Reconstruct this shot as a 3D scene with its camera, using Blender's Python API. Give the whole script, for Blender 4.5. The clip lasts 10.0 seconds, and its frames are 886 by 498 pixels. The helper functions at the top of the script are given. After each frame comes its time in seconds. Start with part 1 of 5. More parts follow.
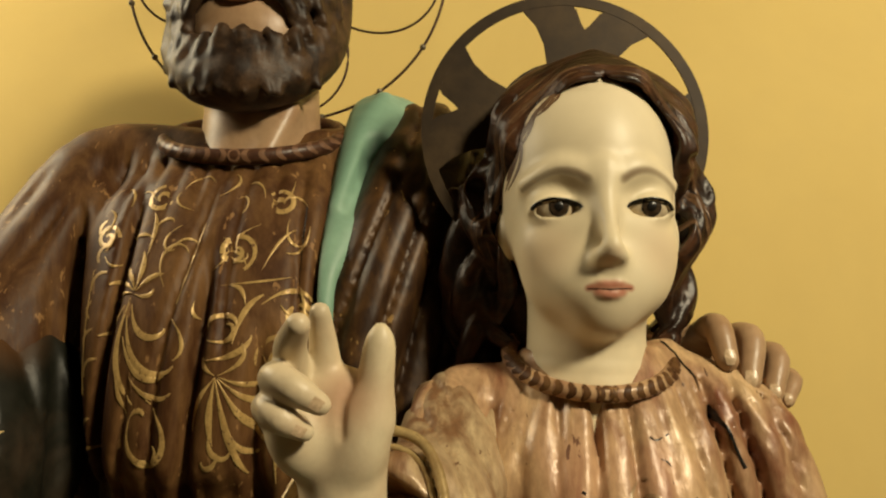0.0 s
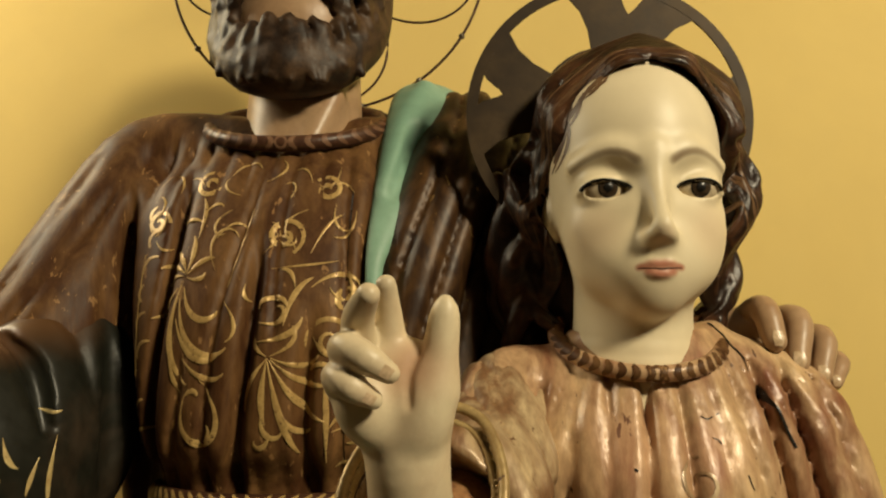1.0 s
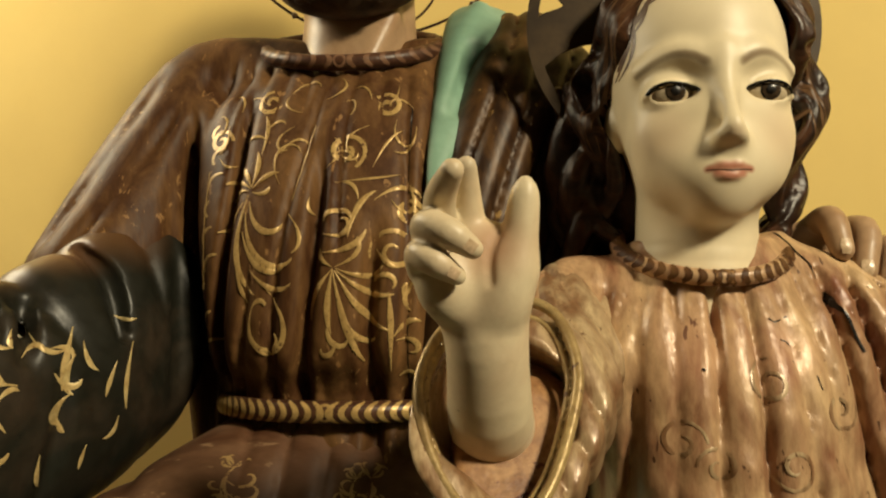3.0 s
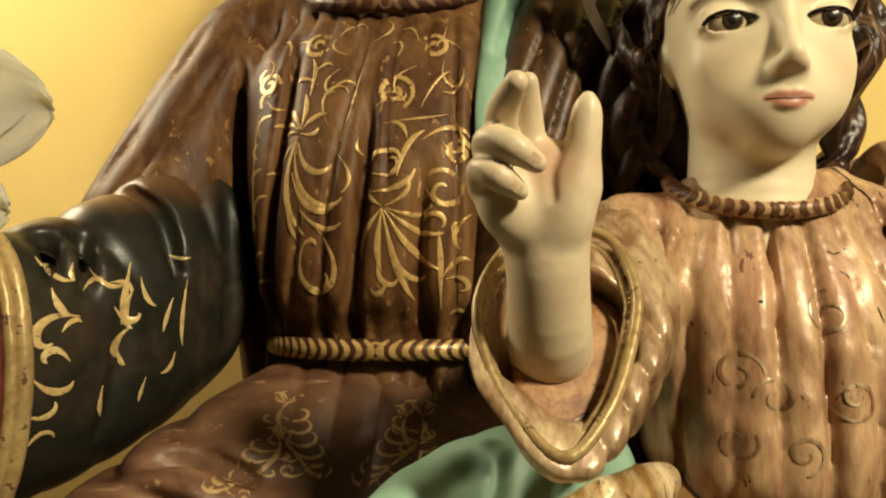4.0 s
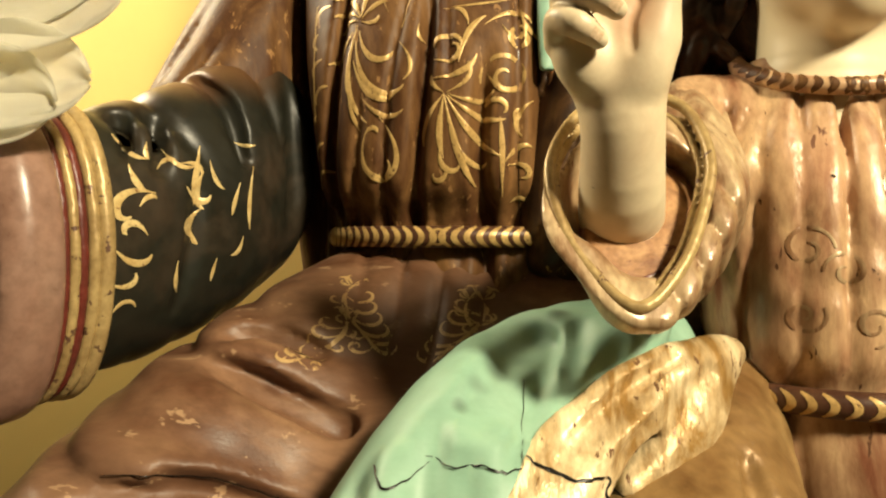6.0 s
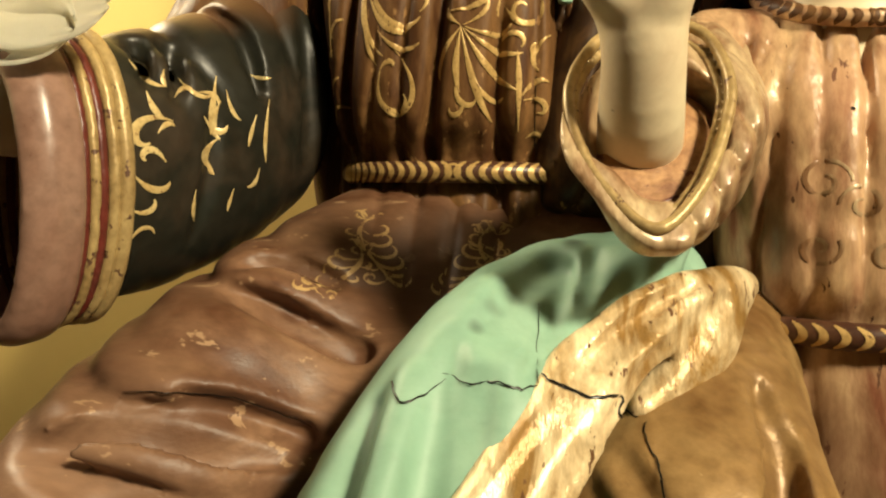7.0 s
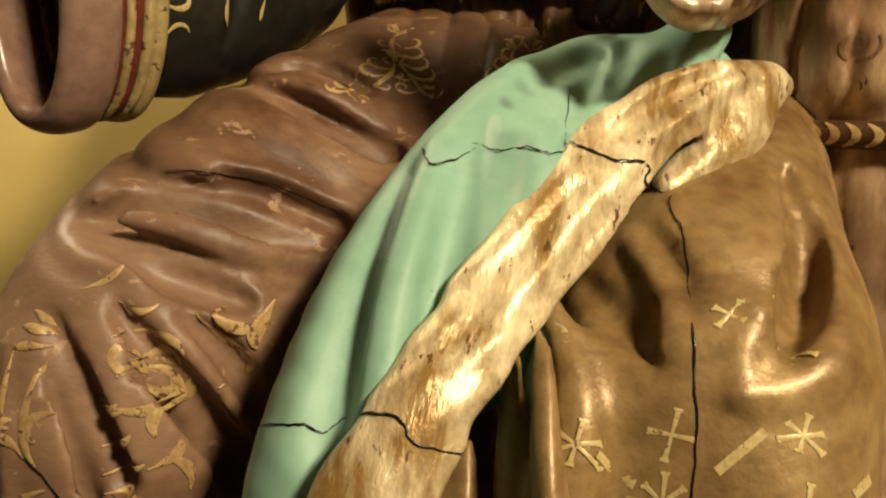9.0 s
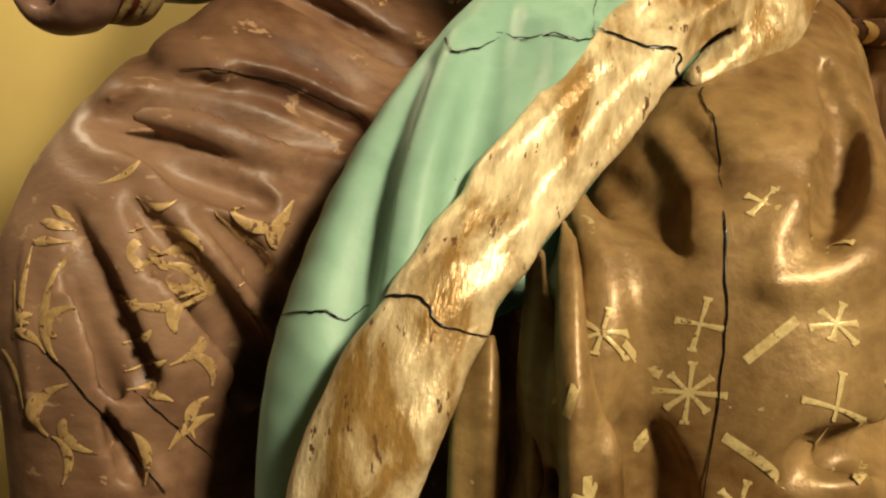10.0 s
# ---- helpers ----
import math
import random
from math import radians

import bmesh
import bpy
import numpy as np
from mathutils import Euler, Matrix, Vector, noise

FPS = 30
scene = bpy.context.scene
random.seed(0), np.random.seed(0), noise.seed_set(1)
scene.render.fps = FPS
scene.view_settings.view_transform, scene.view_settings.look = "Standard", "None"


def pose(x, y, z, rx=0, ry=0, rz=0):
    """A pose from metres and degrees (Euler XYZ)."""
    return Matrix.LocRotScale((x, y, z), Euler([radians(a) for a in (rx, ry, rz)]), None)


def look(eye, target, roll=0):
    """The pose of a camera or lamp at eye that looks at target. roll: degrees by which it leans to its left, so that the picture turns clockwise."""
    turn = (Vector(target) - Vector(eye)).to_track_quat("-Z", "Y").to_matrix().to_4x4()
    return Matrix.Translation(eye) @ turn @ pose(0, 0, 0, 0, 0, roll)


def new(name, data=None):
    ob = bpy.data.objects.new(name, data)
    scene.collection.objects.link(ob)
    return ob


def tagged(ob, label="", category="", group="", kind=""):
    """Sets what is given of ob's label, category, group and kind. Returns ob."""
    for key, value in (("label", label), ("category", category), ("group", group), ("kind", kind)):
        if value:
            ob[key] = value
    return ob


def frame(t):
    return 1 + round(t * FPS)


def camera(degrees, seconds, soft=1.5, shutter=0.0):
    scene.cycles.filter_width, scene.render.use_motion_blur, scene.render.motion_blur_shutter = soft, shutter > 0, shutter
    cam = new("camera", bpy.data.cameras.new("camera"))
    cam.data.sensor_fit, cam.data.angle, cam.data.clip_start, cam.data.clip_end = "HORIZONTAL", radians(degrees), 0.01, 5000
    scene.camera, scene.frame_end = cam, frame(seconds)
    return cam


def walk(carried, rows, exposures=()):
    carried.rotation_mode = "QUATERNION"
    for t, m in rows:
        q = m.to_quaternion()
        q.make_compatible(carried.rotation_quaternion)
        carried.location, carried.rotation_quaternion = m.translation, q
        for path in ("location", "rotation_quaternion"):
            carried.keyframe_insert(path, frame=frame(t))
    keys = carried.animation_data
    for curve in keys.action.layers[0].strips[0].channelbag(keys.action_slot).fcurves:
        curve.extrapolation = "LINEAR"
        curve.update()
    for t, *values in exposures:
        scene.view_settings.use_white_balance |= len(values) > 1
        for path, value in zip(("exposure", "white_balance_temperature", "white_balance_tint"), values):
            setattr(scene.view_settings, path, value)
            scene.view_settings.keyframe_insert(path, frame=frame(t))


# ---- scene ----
cam = camera(60.9, 10.0, soft=2.2)
METRES, EYE, TILT, LEAN, TURN = 0.30, 1.5, 8.0, 0.0, 0.0
ROWS = [
    (0.0, 0.0, 0.0, 0.0, 0.0, 0.0, -0.0),
    (0.5, -0.043, -0.0088, -0.0246, 0.85, -0.09, 0.28),
    (1.0, -0.0786, -0.0225, -0.0465, 1.35, 0.02, 0.16),
    (1.5, -0.1058, -0.0227, -0.0868, 1.55, -0.4, 0.34),
    (2.0, -0.1223, -0.0248, -0.1268, 2.06, -1.13, 0.47),
    (2.5, -0.1423, -0.0376, -0.1523, 2.65, -1.8, 0.4),
    (4.0, -0.2227, -0.0521, -0.2906, 5.76, -4.4, 0.78),
    (4.5, -0.255, -0.0549, -0.3333, 6.47, -5.24, 1.13),
    (5.0, -0.2635, -0.0771, -0.363, 7.49, -6.28, 1.81),
    (5.5, -0.2751, -0.0873, -0.4017, 7.99, -7.27, 1.46),
    (7.0, -0.3048, -0.1193, -0.5105, 9.21, -11.59, 0.47),
    (7.5, -0.2935, -0.1458, -0.5527, 9.57, -12.99, 0.73),
    (8.0, -0.2771, -0.1655, -0.6478, 10.43, -15.74, 0.84),
    (8.5, -0.2928, -0.1867, -0.7006, 11.23, -17.5, 0.11),
    (9.0, -0.2897, -0.2108, -0.7409, 11.62, -18.73, 0.3),
    (9.5, -0.2987, -0.213, -0.7945, 12.22, -20.43, 0.33),
    (10.0, -0.3045, -0.2196, -0.8438, 12.62, -22.54, 0.58),
]
EXPOSE = [(0.0, -0.33), (2.5, -0.3), (3.5, 0.0), (4.0, 0.22), (4.5, 0.74), (5.5, 0.85), (7.0, 0.7), (7.5, 0.64), (8.0, 0.45), (10.0, 0.5)]
walk(cam, [(t, pose(0, 0, EYE, TILT, LEAN, TURN) @ pose(METRES * x, METRES * y, METRES * z, 90 + pitch, roll, yaw)) for t, x, y, z, yaw, pitch, roll in ROWS], EXPOSE)

# ---- light: a tall window to the right of the statues, a dim room round them ----
world = bpy.data.worlds.new("world")
scene.world = world
world.use_nodes = True
sky = world.node_tree.nodes.new("ShaderNodeTexSky")
sky.sky_type, sky.sun_disc, sky.sun_elevation, sky.sun_rotation = "NISHITA", False, radians(40), radians(120)
world.node_tree.links.new(sky.outputs[0], world.node_tree.nodes["Background"].inputs[0])
world.node_tree.nodes["Background"].inputs[1].default_value = 0.05


def window_light(name, place, aim, wide, high, watts, colour):
    lamp = bpy.data.lights.new(name, "AREA")
    lamp.shape, lamp.size, lamp.size_y, lamp.energy, lamp.color = "RECTANGLE", wide, high, watts, colour
    ob = new(name, lamp)
    ob.matrix_world = look(place, aim)
    return ob


window_light("window_daylight", (1.32, -0.86, 2.74), (0.0, 0.55, 1.4), 0.32, 0.32, 74, (1.0, 0.865, 0.585))
window_light("left_window_daylight", (-1.3, 0.80, 2.35), (-0.55, 1.0, 1.6), 0.46, 0.46, 20, (1.0, 0.865, 0.585))


# ---- materials ----
def material(name, base, second, rough=0.4, metal=0.0, scale=30.0, cover=(0.4, 0.65), bump=0.15, bump_scale=220.0, fleck=None, fleck_cover=0.68, stretch=(1, 1, 1), fleck_scale=90.0, coat=0.0, rough_var=0.12, grain_depth=0.75, gloss=0.35, dabs=()):
    """Two paints mixed by a broad noise, flecks of a third where it has worn, fine relief."""
    m = bpy.data.materials.new(name)
    m.use_nodes = True
    n, l = m.node_tree.nodes, m.node_tree.links
    b = n["Principled BSDF"]
    co = n.new("ShaderNodeTexCoord")
    mp = n.new("ShaderNodeMapping")
    mp.inputs["Scale"].default_value = stretch
    l.new(co.outputs["Object"], mp.inputs["Vector"])

    def noise_node(s, detail=6.0, distortion=0.0, rough_=0.6):
        t = n.new("ShaderNodeTexNoise")
        t.inputs["Scale"].default_value, t.inputs["Detail"].default_value = s, detail
        t.inputs["Distortion"].default_value, t.inputs["Roughness"].default_value = distortion, rough_
        l.new(mp.outputs[0], t.inputs["Vector"])
        return t

    def ramp(src, a, z):
        r = n.new("ShaderNodeMapRange")
        r.inputs["From Min"].default_value, r.inputs["From Max"].default_value = a, z
        l.new(src.outputs["Fac"], r.inputs["Value"])
        return r

    def mix(fac, ca, cb):
        x = n.new("ShaderNodeMix")
        x.data_type = "RGBA"
        l.new(fac.outputs[0], x.inputs[0])
        for k, c in ((6, ca), (7, cb)):
            if isinstance(c, tuple):
                x.inputs[k].default_value = (*c, 1)
            else:
                l.new(c.outputs[2], x.inputs[k])
        return x

    big = noise_node(scale, 5.0, 0.6)
    colour = mix(ramp(big, *cover), base, second)
    grain = noise_node(scale * 7, 4.0)
    shade = n.new("ShaderNodeMix")
    shade.data_type = "RGBA"
    shade.blend_type = "MULTIPLY"
    g = ramp(grain, 0.35, 0.6)
    grey = mix(g, (0.74, 0.72, 0.7), (1.05, 1.05, 1.05))
    shade.inputs[0].default_value = grain_depth
    l.new(colour.outputs[2], shade.inputs[6])
    l.new(grey.outputs[2], shade.inputs[7])
    colour = shade
    if fleck:
        f = noise_node(fleck_scale, 3.0, 0.3, 0.7)
        colour = mix(ramp(f, fleck_cover, fleck_cover + 0.03), colour, fleck)
    l.new(colour.outputs[2], b.inputs["Base Color"])
    rr = n.new("ShaderNodeMapRange")
    rr.inputs["To Min"].default_value, rr.inputs["To Max"].default_value = max(0.05, rough - rough_var), rough + rough_var
    l.new(grain.outputs["Fac"], rr.inputs["Value"])
    l.new(rr.outputs[0], b.inputs["Roughness"])
    b.inputs["Metallic"].default_value = metal
    b.inputs["Coat Weight"].default_value = coat
    b.inputs["Specular IOR Level"].default_value = gloss
    b.inputs["Coat Roughness"].default_value = 0.18
    if bump:
        bn = n.new("ShaderNodeBump")
        bn.inputs["Strength"].default_value, bn.inputs["Distance"].default_value = bump, 0.002
        l.new(noise_node(bump_scale, 4.0).outputs["Fac"], bn.inputs["Height"])
        l.new(bn.outputs[0], b.inputs["Normal"])
    for row in dabs:
        add_dab(m, *row)
    return m


def add_dab(m, place, radius, tone, strength):
    """A soft dab of another paint, or of shade put into the colour, round a place on the thing."""
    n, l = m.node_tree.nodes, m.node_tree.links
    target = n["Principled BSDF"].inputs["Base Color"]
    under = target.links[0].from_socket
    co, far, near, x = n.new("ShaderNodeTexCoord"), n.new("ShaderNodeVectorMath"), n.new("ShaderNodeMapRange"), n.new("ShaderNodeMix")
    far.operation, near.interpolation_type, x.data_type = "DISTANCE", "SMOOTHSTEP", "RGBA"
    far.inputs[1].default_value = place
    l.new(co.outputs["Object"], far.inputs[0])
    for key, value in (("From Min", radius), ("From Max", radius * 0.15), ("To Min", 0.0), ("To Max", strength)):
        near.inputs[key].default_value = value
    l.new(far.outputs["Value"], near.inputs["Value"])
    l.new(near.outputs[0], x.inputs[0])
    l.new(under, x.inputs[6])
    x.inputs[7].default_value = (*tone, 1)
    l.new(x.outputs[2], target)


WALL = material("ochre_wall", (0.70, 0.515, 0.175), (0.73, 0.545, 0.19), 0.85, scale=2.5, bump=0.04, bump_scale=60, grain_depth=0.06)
# unseen walls, ceiling and floor coloured dark to hold bounced light down
ROOM = material("dark_low_bounce_wall", (0.05, 0.037, 0.022), (0.065, 0.047, 0.028), 0.85, scale=3)
FLOOR = material("floor_stone", (0.08, 0.06, 0.04), (0.11, 0.085, 0.06), 0.6, scale=6)
PLINTH = material("plinth_wood", (0.16, 0.08, 0.04), (0.24, 0.13, 0.06), 0.5, scale=12, stretch=(1, 1, 6))
ROBE = material("brown_robe_paint", (0.066, 0.027, 0.010), (0.165, 0.083, 0.030), 0.52, scale=19, bump=0.12, fleck=(0.26, 0.14, 0.055), fleck_cover=0.63, fleck_scale=60, stretch=(1.6, 1.6, 0.5), gloss=0.18)
# paler dab at the knee; below the belt torso brown with sleeve shade painted in
ROBE_LAP = material("rose_brown_robe_paint", (0.095, 0.038, 0.018), (0.25, 0.138, 0.078), 0.47, scale=13, bump=0.2, bump_scale=160, fleck=(0.33, 0.205, 0.115), fleck_cover=0.64, fleck_scale=45, stretch=(0.7, 1.2, 1.5), cover=(0.36, 0.68), dabs=[((-0.37, 0.33, 1.14), 0.20, (0.33, 0.20, 0.125), 0.38), ((-0.19, 0.57, 1.29), 0.13, (0.06, 0.025, 0.010), 0.75)])
GILT = material("worn_gilt_paint", (0.56, 0.375, 0.14), (0.40, 0.255, 0.09), 0.38, 0.2, scale=60, fleck=(0.13, 0.065, 0.03), fleck_cover=0.62, fleck_scale=260)
GILT_FADED = material("faded_gilt_paint", (0.47, 0.31, 0.13), (0.36, 0.22, 0.09), 0.46, 0.1, scale=60, fleck=(0.13, 0.06, 0.03), fleck_cover=0.58, fleck_scale=160)
CREAM = material("cream_gilt_paint", (0.62, 0.48, 0.22), (0.5, 0.35, 0.14), 0.36, 0.15, scale=60, fleck=(0.2, 0.1, 0.04), fleck_cover=0.62, fleck_scale=260)
SLEEVE = material("dark_sleeve_paint", (0.013, 0.013, 0.009), (0.045, 0.030, 0.019), 0.40, scale=12, coat=0.03, cover=(0.46, 0.75), bump=0.1, gloss=0.3, dabs=[((-0.42, 0.52, 1.49), 0.045, (0.16, 0.075, 0.035), 0.75), ((-0.395, 0.57, 1.505), 0.05, (0.16, 0.075, 0.035), 0.75), ((-0.37, 0.62, 1.515), 0.055, (0.12, 0.055, 0.022), 0.75)])
CUFF_GOLD = material("cuff_gold_paint", (0.42, 0.30, 0.13), (0.27, 0.175, 0.07), 0.38, 0.2, scale=30, fleck=(0.10, 0.05, 0.03), fleck_cover=0.62)
LINING = material("mauve_lining_paint", (0.26, 0.155, 0.115), (0.22, 0.12, 0.085), 0.32, scale=14, coat=0.15, bump=0.08)
RED = material("dark_red_paint", (0.12, 0.022, 0.015), (0.08, 0.02, 0.015), 0.35, scale=30)
GREEN = material("green_mantle_paint", (0.205, 0.355, 0.26), (0.265, 0.42, 0.315), 0.5, scale=11, bump=0.06, fleck=(0.10, 0.09, 0.05), fleck_cover=0.745, fleck_scale=130, grain_depth=0.25)
ROLL = material("gilded_hem", (0.30, 0.17, 0.05), (0.86, 0.70, 0.43), 0.34, 0.22, scale=22, cover=(0.38, 0.62), fleck=(0.13, 0.06, 0.025), fleck_cover=0.63, fleck_scale=80, bump=0.6, bump_scale=120, stretch=(1.9, 0.5, 0.8))
BRONZE = material("bronze_mantle_paint", (0.155, 0.078, 0.025), (0.37, 0.235, 0.095), 0.41, 0.2, scale=13, coat=0.04, bump=0.22, fleck=(0.47, 0.34, 0.16), fleck_cover=0.70, cover=(0.34, 0.70))
SHAWL = material("gilt_brown_shawl", (0.030, 0.013, 0.005), (0.10, 0.048, 0.015), 0.45, 0.1, scale=30, bump=0.12, fleck=(0.36, 0.22, 0.075), fleck_cover=0.66, fleck_scale=60, stretch=(1.5, 1.2, 0.7))
# last two dabs paint shade and grime below the belt and by the sleeve
BOY_ROBE = material("rose_bronze_robe_paint", (0.20, 0.072, 0.036), (0.58, 0.395, 0.215), 0.37, 0.05, scale=17, coat=0.07, bump=0.2, fleck=(0.09, 0.04, 0.02), fleck_cover=0.67, fleck_scale=60, stretch=(1.7, 1, 0.55), cover=(0.33, 0.66), dabs=[((0.10, 0.53, 1.42), 0.05, (0.56, 0.27, 0.18), 0.22), ((0.16, 0.53, 1.42), 0.035, (0.58, 0.29, 0.19), 0.25), ((0.08, 0.50, 1.17), 0.11, (0.09, 0.036, 0.018), 0.7), ((0.04, 0.52, 1.31), 0.05, (0.09, 0.036, 0.018), 0.7)])
BOY_SLEEVE = material("silvered_sleeve_paint", (0.22, 0.115, 0.055), (0.52, 0.39, 0.225), 0.33, 0.1, scale=24, coat=0.15, bump=0.14, fleck=(0.14, 0.065, 0.03), fleck_cover=0.66, stretch=(2, 1, 0.5))
IVORY = material("ivory_skin_paint", (0.68, 0.575, 0.38), (0.70, 0.60, 0.41), 0.44, scale=9, bump=0.02, cover=(0.3, 0.7), grain_depth=0.08, rough_var=0.05, dabs=[((0.078, 0.545, 1.574), 0.034, (0.64, 0.46, 0.29), 0.5), ((0.154, 0.545, 1.574), 0.034, (0.64, 0.46, 0.29), 0.5), ((0.116, 0.505, 1.567), 0.012, (0.60, 0.42, 0.27), 0.4)])
HAND_SKIN = material("worn_hand_paint", (0.64, 0.54, 0.36), (0.57, 0.45, 0.295), 0.42, scale=24, bump=0.05, fleck=(0.26, 0.20, 0.14), fleck_cover=0.72, fleck_scale=110, grain_depth=0.15, rough_var=0.05, dabs=[((-0.047, 0.385, 1.478), 0.026, (0.47, 0.27, 0.165), 0.8), ((-0.07, 0.36, 1.512), 0.012, (0.36, 0.29, 0.20), 0.6), ((-0.062, 0.378, 1.520), 0.010, (0.36, 0.29, 0.20), 0.5)])
TAN = material("tan_skin_paint", (0.40, 0.26, 0.15), (0.33, 0.20, 0.11), 0.38, scale=22, bump=0.06, grain_depth=0.3)
NAIL = material("nail_paint", (0.62, 0.46, 0.30), (0.5, 0.36, 0.22), 0.25, scale=60)
LIP = material("lip_paint", (0.46, 0.21, 0.13), (0.52, 0.28, 0.175), 0.5, scale=50, bump=0.02, grain_depth=0.2)
EYE_WHITE = material("eye_white", (0.55, 0.45, 0.30), (0.48, 0.39, 0.26), 0.15, scale=40, bump=0)
IRIS = material("iris", (0.03, 0.02, 0.012), (0.06, 0.04, 0.024), 0.1, scale=200, bump=0)
PUPIL = material("dark_line", (0.006, 0.005, 0.004), (0.01, 0.008, 0.006), 0.3, scale=50, bump=0)
HAIR = material("brown_hair_paint", (0.018, 0.008, 0.004), (0.115, 0.048, 0.02), 0.36, scale=55, cover=(0.44, 0.74), bump=0.8, bump_scale=150, stretch=(0.3, 2.0, 0.35))
HAIR_EDGE = material("thin_hair_paint", (0.085, 0.04, 0.017), (0.19, 0.105, 0.05), 0.42, scale=60, bump=0.05)
LINE_DARK = material("umber_line_paint", (0.055, 0.022, 0.012), (0.09, 0.04, 0.02), 0.4, scale=60, bump=0.05)
TERRACOTTA = material("terracotta_lining_paint", (0.20, 0.085, 0.036), (0.42, 0.235, 0.105), 0.38, scale=40, bump=0.12, fleck=(0.14, 0.05, 0.03), fleck_cover=0.64)
BEARD = material("dark_beard_paint", (0.022, 0.012, 0.007), (0.080, 0.044, 0.022), 0.5, scale=40, gloss=0.25)
BRASS = material("tarnished_brass", (0.032, 0.019, 0.008), (0.055, 0.033, 0.013), 0.55, 0.3, scale=16, bump=0.05)
WIRE = material("rusty_wire", (0.045, 0.022, 0.014), (0.07, 0.035, 0.02), 0.45, 0.5, scale=80)
BEAD = material("dull_bead", (0.12, 0.10, 0.08), (0.2, 0.17, 0.13), 0.3, 0.6, scale=100)
PETAL = material("white_petal", (0.93, 0.92, 0.85), (0.90, 0.88, 0.78), 0.5, scale=30, bump=0.04, grain_depth=0.1)
STEM = material("green_stem", (0.10, 0.17, 0.06), (0.14, 0.2, 0.08), 0.5, scale=60)


def make_thin(m, share):
    """Lets light through a thin petal."""
    n, l = m.node_tree.nodes, m.node_tree.links
    t, mix, b = n.new("ShaderNodeBsdfTranslucent"), n.new("ShaderNodeMixShader"), n["Principled BSDF"]
    t.inputs["Color"].default_value = (0.9, 0.88, 0.78, 1)
    mix.inputs[0].default_value = share
    l.new(b.outputs[0], mix.inputs[1])
    l.new(t.outputs[0], mix.inputs[2])
    l.new(mix.outputs[0], n["Material Output"].inputs["Surface"])


make_thin(PETAL, 0.5)


# ---- carving tools: a solid as a distance field, turned into one skin of quads ----
def spline(points, per=6):
    """A smooth line through points of any width (Catmull-Rom)."""
    p = np.array(points, float)
    if len(p) < 3:
        return np.array([p[0] + (p[-1] - p[0]) * t for t in np.linspace(0, 1, per + 1)])
    q = np.vstack([2 * p[0] - p[1], p, 2 * p[-1] - p[-2]])
    out = []
    for i in range(1, len(q) - 2):
        for t in np.linspace(0, 1, per, endpoint=False):
            a, b, c, d = q[i - 1], q[i], q[i + 1], q[i + 2]
            out.append(0.5 * (2 * b + (c - a) * t + (2 * a - 5 * b + 4 * c - d) * t * t + (3 * b - a - 3 * c + d) * t ** 3))
    return np.array(out + [p[-1]])


